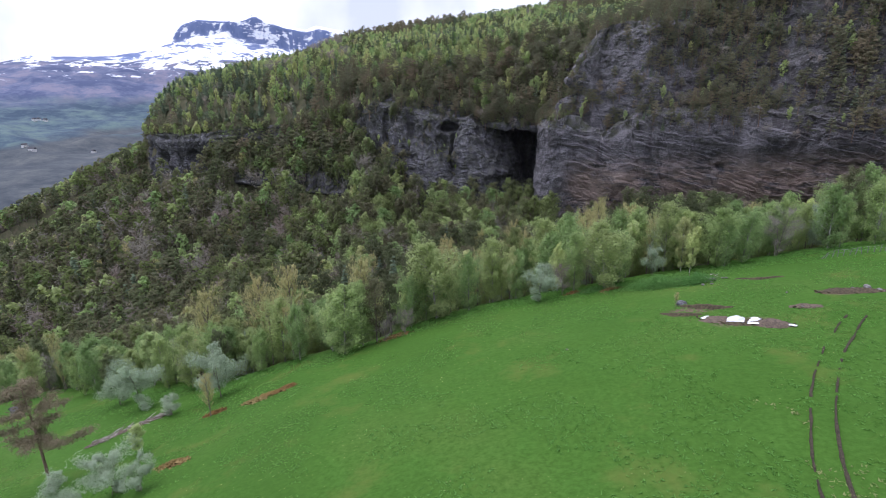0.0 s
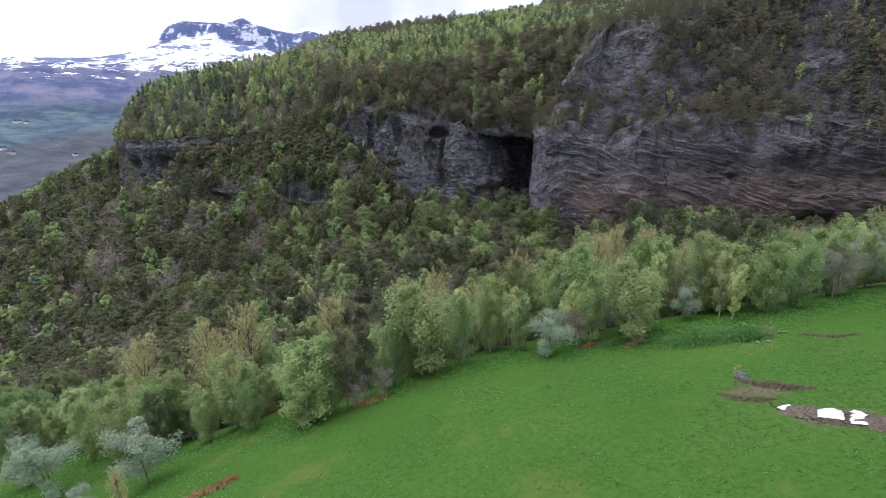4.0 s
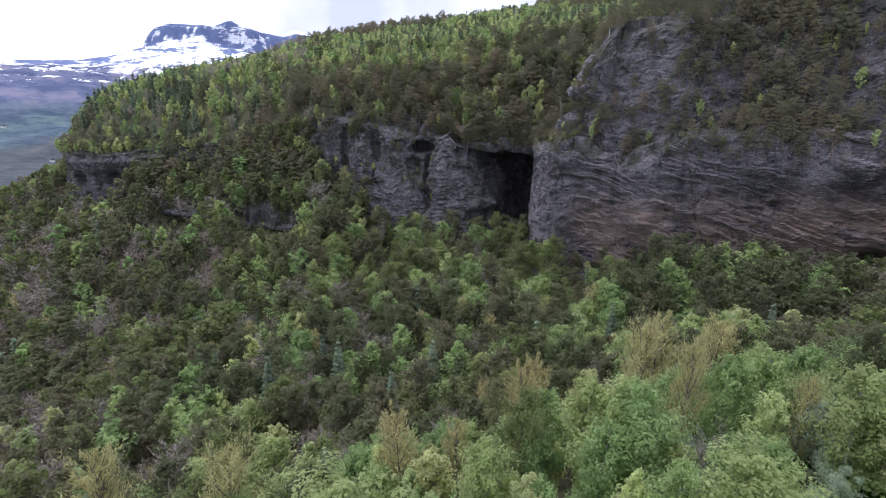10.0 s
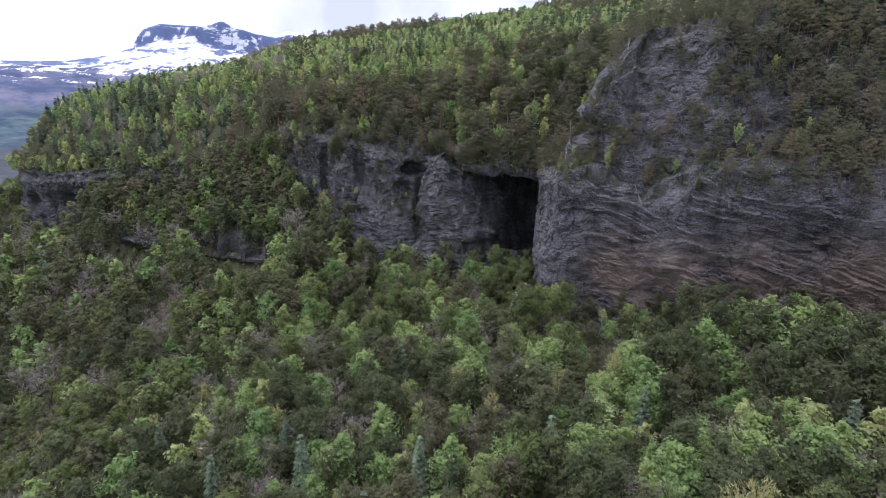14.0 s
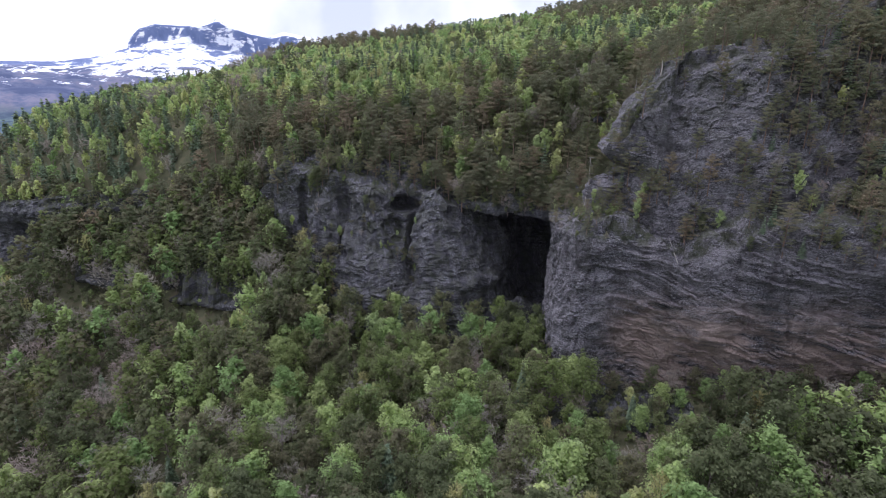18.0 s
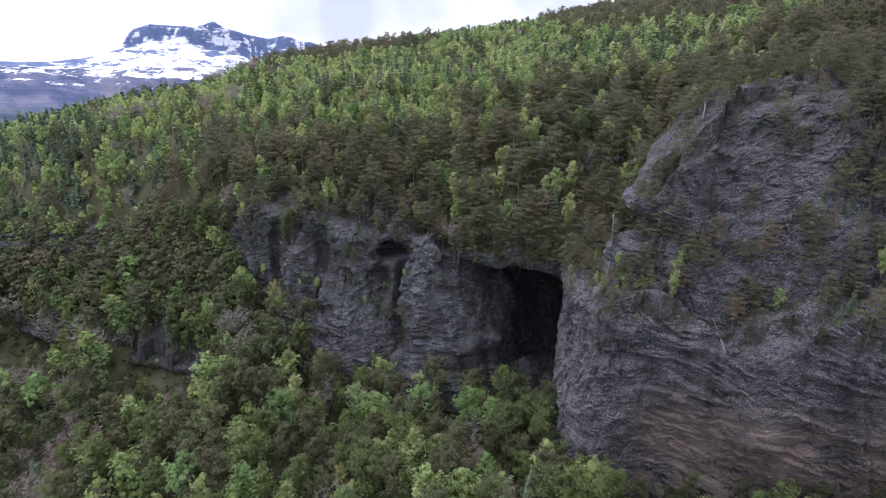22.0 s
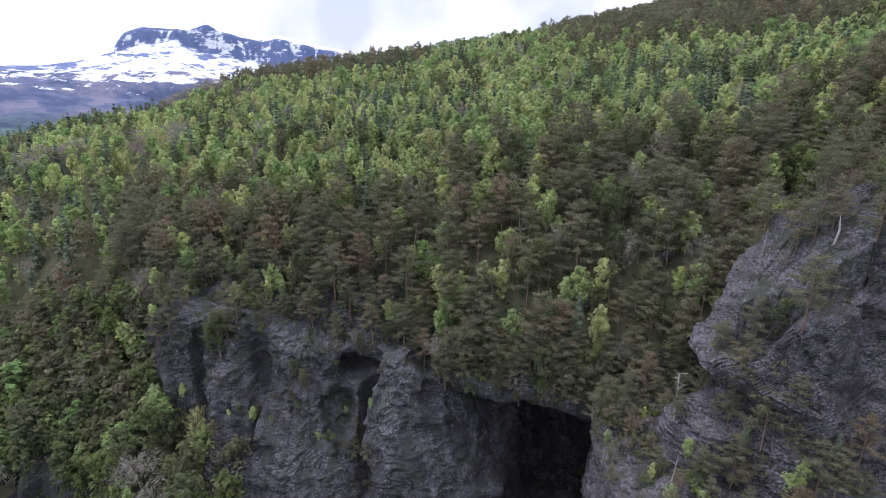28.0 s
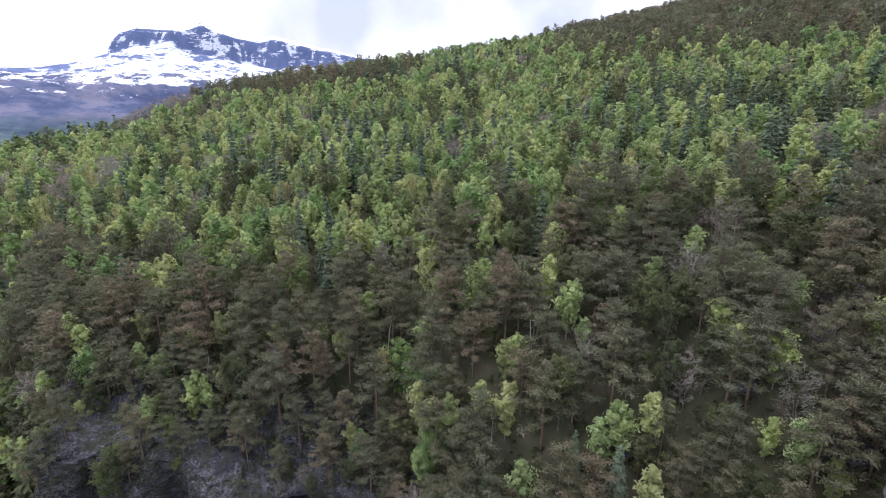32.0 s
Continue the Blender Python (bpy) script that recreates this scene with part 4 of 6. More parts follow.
    if twig:
        v, f = cards(rng, c, size, o, 0.4, 8.0, d)
    elif hang:
        v, f = cards(rng, c, size * 0.82, o, 1.7, 1.9, d)
    else:
        v, f = cards(rng, c, size, o, 1.7)
    return join(wood), (v, f, per_corner(sh))


def spruce(seed, h, n, size, radius=0.17):
    rng = np.random.default_rng(seed)
    t = 1 - np.sqrt(rng.uniform(0, 1, n)) * 0.93
    ring = np.floor(t * 14)
    t = ring / 14 + rng.uniform(-0.01, 0.02, n)
    az = rng.uniform(0, 2 * np.pi, n)
    reach = radius * h * (1 - t) * rng.uniform(0.35, 1.1, n) * (1 + 0.25 * np.sin(az * 3 + seed)) + 0.04
    out = np.stack([np.cos(az), np.sin(az), np.full(n, -0.28)], 1)
    c = np.stack([np.cos(az) * reach, np.sin(az) * reach, t * h - 0.25 * reach], 1)
    nrm = np.stack([0.3 * np.cos(az), 0.3 * np.sin(az), np.ones(n)], 1)
    v, f = cards(rng, c, size, nrm * 1.5, 1.4, 1.8, out)
    shade = rng.uniform(-0.2, 0.2, (16, 7))[ring.astype(int), (az * 7 / 6.2832).astype(int) % 7]
    return join([tube((0, 0, -0.3), (0, 0, h * 0.97), 0.014 * h, 0.01, 5)]), (v, f, per_corner(shade))


def pine(seed, h, n, size):
    rng = np.random.default_rng(seed)
    bend = rng.normal(0, 0.03, 2) * h
    mid, topp = np.array([bend[0] * 0.2, bend[1] * 0.2, h * 0.5]), np.array([bend[0], bend[1], h * 0.96])
    wood = [tube((0, 0, -0.3), mid, 0.014 * h, 0.010 * h, 5), tube(mid, topp, 0.010 * h, 0.002 * h, 4)]
    cs, os, ds, shade = [], [], [], []
    nb = 22
    for b in range(nb):
        t = 0.32 + 0.65 * (b + rng.uniform(0, 1)) / nb
        start = mid + (topp - mid) * (t - 0.5) / 0.46
        az = b * 2.4 + rng.uniform(-0.6, 0.6)
        ln = h * (0.23 * (1 - ((t - 0.32) / 0.68) ** 1.6) + 0.05) * rng.uniform(0.55, 1.25)
        end = start + np.array([math.cos(az) * ln, math.sin(az) * ln, ln * rng.uniform(0.0, 0.45)])
        wood.append(tube(start, end, 0.0042 * h, 0.0012 * h, 3))
        k = max(2, int(n / nb * (0.4 + 4.2 * ln / h)))
        m = int(np.clip(k // 10, 1, 5))
        tc = (np.arange(m) + rng.uniform(0.4, 1.0, m)) / m * 0.75 + 0.30
        which = rng.integers(0, m, k)
        d = rng.normal(0, 1, (k, 3)) * (1, 1, 0.6) + (0, 0, 0.2)
        p = start + (end - start) * tc[which][:, None] + d * np.array([0.030, 0.030, 0.022]) * h
        cs.append(p)
        os.append(d / np.linalg.norm(d, axis=1)[:, None] + (0, 0, 0.5))
        w = end - start
        ds.append(np.repeat(0.6 * w[None] / np.linalg.norm(w), k, 0) + 1.0 * d + (0, 0, 0.35))
        shade.append(rng.uniform(-0.22, 0.22, m)[which])
    v, f = cards(rng, np.vstack(cs), size, np.vstack(os), 1.1, 3.6, np.vstack(ds))
    return join(wood), (v, f, per_corner(np.concatenate(shade)))


# each kind at three levels of detail: (wood, leaf) arrays for a tree of unit scale, with its materials
def kinds(level):
    n, s = ((6500, 0.165), (2300, 0.27), (820, 0.42), (330, 0.64), (150, 0.96))[level]
    many = (4, 4, 4, 4, 4)[level]
    lim = level < 3
    return {
        "birch": ([broadleaf(100 + i, 10, n, s, 0.22, 0.04, 1.15, 30, 0.03, limbs=lim, peak=0.34, hang=-0.45) for i in range(many)], MAT_BIRCH_LEAF, MAT_BIRCH_BARK),
        "mixed": ([broadleaf(200 + i, 11, int(n * 0.8), s, 0.17, 0.18, 1.2, 22, 0.03, limbs=lim) for i in range(many)], MAT_WOOD_LEAF, MAT_BARK),
        "young": ([broadleaf(300 + i, 9, int(n * 0.85), s, 0.16, 0.12, 1.25, 22, 0.02, limbs=lim, peak=0.35, hang=-0.7) for i in range(many)], MAT_BRIGHT_LEAF, MAT_BIRCH_BARK),
        "willow": ([broadleaf(400 + i, 7, n, s * 0.85, 0.36, 0.12, 0.7, 20, 0.08, 3, limbs=lim) for i in range(many)], MAT_WILLOW_LEAF, MAT_BARK),
        "aspen": ([broadleaf(500 + i, 15, int(n * 0.6), s * 0.34, 0.14, 0.20, 2.1, 34, 0.0, twig=True, limbs=lim, peak=0.3) for i in range(many)], MAT_GOLD_TWIG, MAT_BARK),
        "bare": ([broadleaf(600 + i, 8, int(n * (0.5 if level < 2 else 0.75)), s * 0.24, 0.30, 0.14, 0.8, 26, 0.0, 2, twig=True, limbs=lim) for i in range(many)], MAT_BARE_TWIG, MAT_BARK),
        "spruce": ([spruce(700 + i, 11, n, s * 1.05) for i in range(many)], MAT_SPRUCE, MAT_BARK),
        "pine": ([pine(800 + i, 11, int(n * (1.8, 1.25, 1.2, 1.3, 1.5)[level]), s * (0.40, 0.37, 0.36, 0.44, 0.40)[level]) for i in range(many)], MAT_PINE, MAT_PINE_BARK),
        "shrub": ([broadleaf(900 + i, 1.6, n // 8, s * 0.8, 0.6, 0.05, 0.7, 10, 0.0, 3, limbs=False) for i in range(many)], MAT_WOOD_LEAF, MAT_BARK),
    }


KINDS = [kinds(level) for level in range(5)]
TREE_WORDS = {
    "birch": ("birch_tree", "birch with fresh pale green spring leaves", "tree"),
    "mixed": ("deciduous_tree", "deciduous tree in dull green early leaf", "tree"),
    "young": ("young_birch", "slender young birch with bright yellow-green leaves", "tree"),
    "willow": ("willow_tree", "rounded willow with silvery grey-green leaves", "tree"),
    "aspen": ("aspen_tree", "tall aspen with golden catkins and no leaves", "tree"),
    "bare": ("bare_tree", "bare grey-brown tree with no leaves yet", "tree"),
    "spruce": ("spruce_tree", "dark green conical spruce", "tree"),
    "shrub": ("shrub", "low shrub with dull green leaves", "shrub"),
    "pine": ("pine_tree", "dark pine with a ragged crown and bare lower trunk", "tree"),
}
MESHES = {}
PLANTED = dict.fromkeys(TREE_WORDS, 0)


def tree_meshes(kind, level, i):
    key = (kind, level, i)
    if key not in MESHES:
        (wood, leaf), lm, bm_ = KINDS[level][kind][0][i], KINDS[level][kind][1], KINDS[level][kind][2]
        MESHES[key] = (mesh_from("trunk", *wood, [bm_], True), mesh_from("crown", *leaf[:2], [lm], False, None, [("clump", leaf[2])]))
    return MESHES[key]


def plant(kind, x, y, scale=1.0, turn=0.0, level=1, i=0, dz=0.0, group="", label="", z=None, squash=1.0):
    """One tree as a thing of its own, with its trunk and crown."""
    name, words, category = TREE_WORDS[kind]
    PLANTED[kind] += 1
    tree = new(name)
    tree.empty_display_size = 0.5
    if z is None:
        z = float(ground_z(x, y))
    tree.matrix_world = pose(x, y, z + dz, 0, 0, turn) @ Matrix.Diagonal((scale * squash, scale * squash, scale, 1))
    tagged(tree, label or words, category, group)
    for nm, me in zip(("trunk", "crown"), tree_meshes(kind, level, i % len(KINDS[level][kind][0]))):
        ob = new(nm, me)
        ob.parent = tree
    return tree


def wood_stuff(name, label, trees):
    """Many far trees joined: trees are (kind, level, i, x, y, z, scale, turn, tint)."""
    by = {}
    for t in trees:
        by.setdefault(t[0], []).append(t)
    for kind, rows in by.items():
        vs, fs, mi, tints, clumps, n = [], [], [], [], [], 0
        for _, level, i, x, y, z, s, turn, tint in rows:
            variants = KINDS[level][kind][0]
            wood, leaf = variants[i % len(variants)]
            c, sn = math.cos(turn) * s, math.sin(turn) * s
            R = np.array([[c, sn, 0], [-sn, c, 0], [0, 0, s]])
            clumps += [np.zeros(len(wood[0])), leaf[2]]
            for k, (v, f) in enumerate((wood, leaf[:2])):
                vs.append(v @ R + (x, y, z))
                fs.append(f + n)
                mi.append(np.full(len(f), k))
                tints.append(np.full(len(v), tint))
                n += len(v)
        me = mesh_from(kind + "_" + name, np.vstack(vs), np.vstack(fs), [KINDS[0][kind][2], KINDS[0][kind][1]], False, np.concatenate(mi), [("tint", np.concatenate(tints)), ("clump", np.concatenate(clumps))])
        tagged(new(kind + "_" + name, me), TREE_WORDS[kind][1].replace(" with", " trees with", 1) + ", " + label, "woods", kind="stuff")


def scatter(x0, x1, y0, y1, step, seed):
    rng = np.random.default_rng(seed)
    xs, ys = np.arange(x0, x1, step), np.arange(y0, y1, step)
    X, Y = np.meshgrid(xs, ys)
    X = X + np.where(np.arange(len(ys)) % 2, step / 2, 0)[:, None]
    X, Y = X.ravel() + rng.uniform(-0.45, 0.45, X.size) * step, Y.ravel() + rng.uniform(-0.45, 0.45, X.size) * step
    return X, Y, rng


def path_distance(x, y):
    return np.min(np.hypot(x[:, None] - (0, 4, 8, 12, 18), y[:, None] - (0, 50, 100, 150, 194)), 1)


def choose(rng, names, weights, n):
    w = np.asarray(weights, float)
    return np.asarray(names, object)[np.searchsorted(np.cumsum(w / w.sum()), rng.uniform(0, 1, n))]


def gully_woods():
    X, Y, rng = scatter(-430, 200, 80, 420, 4.1, 1)
    keep = (Y > edge_y(X) + 19 + 16 * smoothstep(-35, 5, X)) & (Y < slope_y(X) - 1) & (Y < foot_y(X) - 7 - 6 * smoothstep(-120, -140, X) * smoothstep(-195, -180, X))
    keep &= ~((X < -126) & (Y > foot_y(X) - 16))
    keep |= (X < -192) & (Y > 290) & (X < flank_x(Y) - 6)
    keep &= rng.uniform(0, 1, X.size) < 0.96
    X, Y = X[keep], Y[keep]
    Z, D = ground_z(X, Y), path_distance(X, Y)
    kind = choose(rng, ("mixed", "bare", "birch", "young", "spruce", "aspen"), (58, 27, 8, 4, 1, 2), X.size)
    lush = choose(rng, ("mixed", "bare", "birch", "young", "spruce", "aspen"), (52, 15, 19, 9, 2, 3), X.size)
    kind = np.where(rng.uniform(0, 1, X.size) < smoothstep(-75, -25, X), lush, kind)
    grove = fbm(X / 40, Y / 40, 0, 3, 77)
    rows = []
    for x, y, z, d, k, g in zip(X, Y, Z, D, kind, grove):
        s = rng.uniform(0.75, 1.55) * (0.62 if k == "aspen" else 1.0)
        if x > 42 and y > slope_y(x) - 13:
            s *= 0.6
        if 28 < x < 64 and -9 < y - float(curve(x, (28, 42, 64), (200, 191.5, 189))) < 1.5:
            s *= 0.64
        for x0, x1, y0, y1 in LEDGES:
            e = y - y0 - (y1 - y0) * (x - x0) / (x1 - x0)
            if x0 - 2 < x < x1 + 2 and -16 < e < 1.0:
                s *= 0.36 if e > -9 else 0.7
        level = 1 if d < 54 else 2 if d < 108 else 3 if d < 165 else 4
        rows.append((k, level, int(rng.integers(9)), x, y, z, s, rng.uniform(0, 6.28), (g * 1.6 + rng.uniform(-0.25, 0.25)) % 1.0))
    for x0, x1, y0, y1 in LEDGES:
        for i in range(int(4.2 * (x1 - x0))):
            x, e = rng.uniform(x0 - 3, x1 + 3), rng.uniform(-20, -9)
            y = y0 + (y1 - y0) * (x - x0) / (x1 - x0) + e
            rows.append((("mixed", "birch", "bare")[int(rng.choice(3, p=(0.6, 0.2, 0.2)))], 3, int(rng.integers(9)), x, y, float(ground_z(x, y)) - 0.2, rng.uniform(0.3, 0.62), rng.uniform(0, 6.28), rng.uniform(0, 1)))
        for i in range(int(2.4 * (x1 - x0))):
            x, e = rng.uniform(x0 - 3, x1 + 3), rng.uniform(2, 13)
            y = y0 + (y1 - y0) * (x - x0) / (x1 - x0) + e
            z = float(lower(x, y) + relief(x, y))
            rows.append(("mixed" if rng.uniform() < 0.7 else "birch", 3, int(rng.integers(9)), x, y, z + 0.2, rng.uniform(0.6, 1.1), rng.uniform(0, 6.28), rng.uniform(0, 1)))
    # taller trees close under the rock faces
    for x in np.arange(-128, -34, 2.3):
        for k in range(2):
            y = float(foot_y(x)) - rng.uniform(6.5, 12)
            rows.append(("pine" if rng.uniform() < 0.5 else "mixed", 3, int(rng.integers(9)), x + rng.uniform(-1, 1), y, float(ground_z(x, y)), rng.uniform(1.0, 1.5), rng.uniform(0, 6), rng.uniform(0, 1)))
    for i in range(26):
        x, y = rng.uniform(17, 39), rng.uniform(237, 250)
        rows.append(("mixed" if rng.uniform() < 0.7 else "birch", 2, int(rng.integers(9)), x, y, float(ground_z(x, y)) - 0.3, rng.uniform(0.3, 0.55), rng.uniform(0, 6), rng.uniform(0.5, 0.99)))
    for x in np.append(np.arange(-34, 38, 1.9), np.arange(15, 38, 1.6)):
        y = float(slope_y(x)) - rng.uniform(-1.5, 4) + (7 if rng.uniform() < 0.4 and x > 14 else 0)
        rows.append(("mixed" if rng.uniform() < 0.8 else "birch", 2, int(rng.integers(9)), x, y, float(ground_z(x, y)) - 0.3, rng.uniform(0.7, 1.25) * (1 - 0.5 * float(smoothstep(-10, 4, x))), rng.uniform(0, 6), rng.uniform(0.6, 0.99)))
    # trees that clothe the western brink and the slope below the slab
    for i in range(110):
        y = rng.uniform(322, 430)
        x = float(flank_x(y)) - rng.uniform(1.5, 11)
        rows.append(("mixed" if rng.uniform() < 0.6 else "pine", 3, int(rng.integers(9)), x, y, float(ground_z(x, y)) - 0.4, rng.uniform(0.7, 1.25), rng.uniform(0, 6), rng.uniform(0, 1)))
    for i in range(80):
        x, y = rng.uniform(-44, -14), rng.uniform(226, 252)
        rows.append(("mixed" if rng.uniform() < 0.7 else "birch", 2, int(rng.integers(9)), x, y, float(ground_z(x, y)) - 0.3, rng.uniform(0.4, 0.85), rng.uniform(0, 6), rng.uniform(0.4, 0.99)))
    # undergrowth on the upper slope
    X, Y, rng = scatter(-125, 112, 176, 290, 3.1, 14)
    keep = (Y < slope_y(X) + 5) & (Y < foot_y(X) - 2) & (Y > slope_y(X) - 48)
    for x, y, z in zip(X[keep], Y[keep], ground_z(X[keep], Y[keep])):
        rows.append(("shrub", 2, int(rng.integers(9)), x, y, z - 0.1, rng.uniform(0.8, 1.7), rng.uniform(0, 6.28), rng.uniform(0, 1)))
    wood_stuff("gully_woods", "covering the slopes of the gully", rows)


def hillside_kind(rng, r, g, x, y):
    """Pines along the rim and on the high right shoulder, spruce in stands, young birches between."""
    u = rng.uniform(0, 1)
    shoulder = float(smoothstep(60, 120, x - 0.2 * (y - 400) + 60 * (g - 0.5))) * float(smoothstep(390, 450, y + 0.4 * (x - 100)))
    knoll = float(smoothstep(26, 15, abs(y - 488 + 0.24 * (x + 105)) + 30 * (g - 0.5))) * float(smoothstep(-108, -96, x)) * float(smoothstep(28, 8, x))
    spiky = float(smoothstep(430, 445, y)) * float(smoothstep(-88, -100, x))
    east = float(smoothstep(26, 40, x)) * float(smoothstep(46, 24, r))
    p = max(0.62 * float(smoothstep(26, 4, r + 90 * (g - 0.5))), 0.8 * shoulder, 0.9 * knoll, 0.42 * east)
    if u < p:
        return "pine"
    if u < p + (1 - p) * (0.04 + 0.30 * float(smoothstep(0.56, 0.70, g)) + 0.3 * float(smoothstep(-95, -135, x + 0.45 * (y - 331))) + 0.4 * float(smoothstep(560, 590, y - 0.25 * x)) + 0.5 * spiky):
        return "spruce"
    if east > 0.5:
        return ("mixed", "bare", "young")[int(rng.choice(3, p=(0.46, 0.18, 0.36)))]
    return ("young", "birch", "mixed", "bare", "aspen")[int(rng.choice(5, p=(0.60, 0.18, 0.13, 0.05, 0.04)))]


def hillside_woods():
    rows, near = [], 0
    for step, lo, hi, seed in ((2.95, 0, 125, 2), (3.8, 125, 210, 6), (5.0, 210, 900, 4)):
        X, Y, rng = scatter(-420, 330, 170, 690, step, seed)
        D = np.hypot(X - 18, Y - 194)
        keep = (D >= lo) & (D < hi) & (Y > rim_y(X) + 1.6) & (rng.uniform(0, 1, X.size) < 0.93)
        keep &= X > flank_x(Y) + 1
        keep &= ~((X > 49) & (X < 96) & (Y < 231))
        X, Y, D = X[keep], Y[keep], D[keep]
        Z = surface_z(X, Y)
        rim = Y - rim_y(X) - 2
        stand = fbm(X / 45, Y / 45, 0, 3, 91)
        for x, y, z, d, r, g in zip(X, Y, Z, D, rim, stand):
            k = hillside_kind(rng, r, g, x, y)
            s = rng.uniform(0.6, 1.1) * (0.6 if k == "aspen" else 1) * (1.0 if k in ("pine", "spruce") else 0.92)
            turn = rng.uniform(0, 6.28)
            if k == "pine":
                s *= 1.1
            if d < 84 and abs(x - 20) < 56 and not (k == "pine" and (PLANTED[k] >= 190 or d > 70)):
                plant(k, x, y, s, math.degrees(turn), 1, int(rng.integers(9)), -0.1, "trees above the cliffs", z=z)
            else:
                rows.append((k, 1 if d < 84 and k == "pine" else 2 if d < 122 else 3 if d < 215 else 4, int(rng.integers(9)), x, y, z, s, turn, rng.uniform(0, 1)))
    X, Y, rng = scatter(47, 100, 226, 256, 3.0, 13)
    keep = (Y < rim_y(X) + 1.6) & (Y > 230 + 4 * (X > 60)) & (X < 90)
    for x, y, z in zip(X[keep], Y[keep], surface_z(X[keep], Y[keep])):
        rows.append(("pine" if rng.uniform() < 0.6 else "mixed", 2, int(rng.integers(9)), x, y, z, rng.uniform(0.5, 0.9), rng.uniform(0, 6.28), rng.uniform(0, 1)))
    X, Y, rng = scatter(-70, 110, 225, 320, 2.0, 12)
    keep = (Y > rim_y(X) + 1) & (np.hypot(X - 18, Y - 194) < 118)
    for x, y, z in zip(X[keep], Y[keep], surface_z(X[keep], Y[keep])):
        rows.append(("shrub", 2, int(rng.integers(9)), x, y, z, rng.uniform(0.5, 1.2), rng.uniform(0, 6.28), rng.uniform(0.0, 1.0)))
    for cx, cy, count in ((-88, 446, 16), (-98, 440, 12), (-100, 338, 8), (-62, 330, 4)):
        for i in range(count):
            x, y = cx + rng.normal(0, 4), cy + rng.normal(0, 5)
            rows.append(("bare", 3, i, x, y, float(surface_z(x, y)), rng.uniform(1.0, 1.5), rng.uniform(0, 6.28), rng.uniform(0, 0.4)))
    wood_stuff("hillside_woods", "on the hillside above the cliffs", rows)


def meadow_edge():
    X, Y, rng = scatter(-110, 120, 60, 130, 4.2, 3)
    d = Y - edge_y(X)
    keep = (d > 0.5) & (d < 21 + 17 * smoothstep(-35, 5, X))
    X, Y, d = X[keep], Y[keep], d[keep]
    for x, y, e in zip(X, Y, d):
        k = ("birch", "young", "mixed", "willow", "bare", "aspen")[int(rng.choice(6, p=(0.50, 0.27, 0.07, 0.04, 0.06, 0.06)))]
        s = rng.uniform(0.85, 1.4) * (0.78 + 0.022 * min(e, 12)) * (0.8 if k == "aspen" else 1)
        plant(k, x, y, s, rng.uniform(0, 360), 0, int(rng.integers(9)), -0.2, "trees along the meadow edge", squash=rng.uniform(0.72, 0.95))
    # the tall golden aspens and a few that stand out
    for x, y, top, k in ((1.4, 93, -2.0, "aspen"), (17.7, 106, -4.5, "aspen"), (28.7, 105, 0.5, "aspen"), (36.6, 104, 2.0, "aspen"), (33, 110, -1, "aspen"),
                         (-43, 86, -9.5, "aspen"), (-33, 88, -7.5, "aspen"), (-16, 92, -5.5, "aspen"), (-30, 96, -9, "aspen"),
                         (25, 76, 5.5, "birch"), (-1, 80, 1.5, "birch"), (-15, 72, -3.2, "birch"), (15, 77, -0.8, "willow"), (19, 78, -1.5, "bare"),
                         (-46, 70, -14.0, "willow"), (-33, 68, -10.5, "willow"), (-39, 65.2, -16.6, "willow"), (-52, 74, -18.0, "willow"), (53, 80, 7.0, "bare"), (40, 84, 5.5, "birch"), (46, 84, 6.2, "birch"), (-30.5, 59.6, -10.5, "aspen")):
        z = float(ground_z(x, y))
        tall = {"aspen": 15, "birch": 10, "willow": 7, "bare": 8, "mixed": 10}[k]
        plant(k, x, y, (top - z) / tall, 40 * x, 0, int(abs(x)) % 4, -0.2, "trees along the meadow edge", squash=1.25 if k == "birch" else 1.0)


def steepness(X, Y, Z):
    gu = np.stack([np.gradient(a, axis=0) for a in (X, Y, Z)], -1)
    gv = np.stack([np.gradient(a, axis=1) for a in (X, Y, Z)], -1)
    n = np.cross(gu, gv)
    return np.abs(n[..., 2]) / (np.linalg.norm(n, axis=-1) + 1e-9)


def spread(rng, X, Y, Z, want, gap, most):
    """Places on a rock surface, chosen by want and kept apart by gap(x)."""
    taken = np.zeros((0, 3))
    for i in rng.permutation(np.flatnonzero(want.ravel() > 0.05)):
        if len(taken) >= most:
            break
        p = np.array([X.flat[i], Y.flat[i], Z.flat[i]])
        if rng.uniform() > min(1, want.flat[i]) or (len(taken) and np.min(np.abs(taken - p) @ (1, 1, 0.6)) < gap(p)):
            continue
        taken = np.vstack([taken, p])
    return taken


def rock_top(x, y, zmax=99.0, zmin=-99.0):
    """The height of the promontory's rock nearest to a plan point."""
    both = [ROCK_GRIDS[k] for k in ("cliff_promontory", "cliff_head")]
    X, Y, Z = (np.concatenate([g[k].ravel() for g in both]) for k in range(3))
    d = (X - x) ** 2 + (Y - y) ** 2 + np.where((Z > zmax) | (Z < zmin), 1e6, 0)
    i = int(np.argmin(d))
    return float(X.flat[i]), float(Y.flat[i]), float(Z.flat[i])


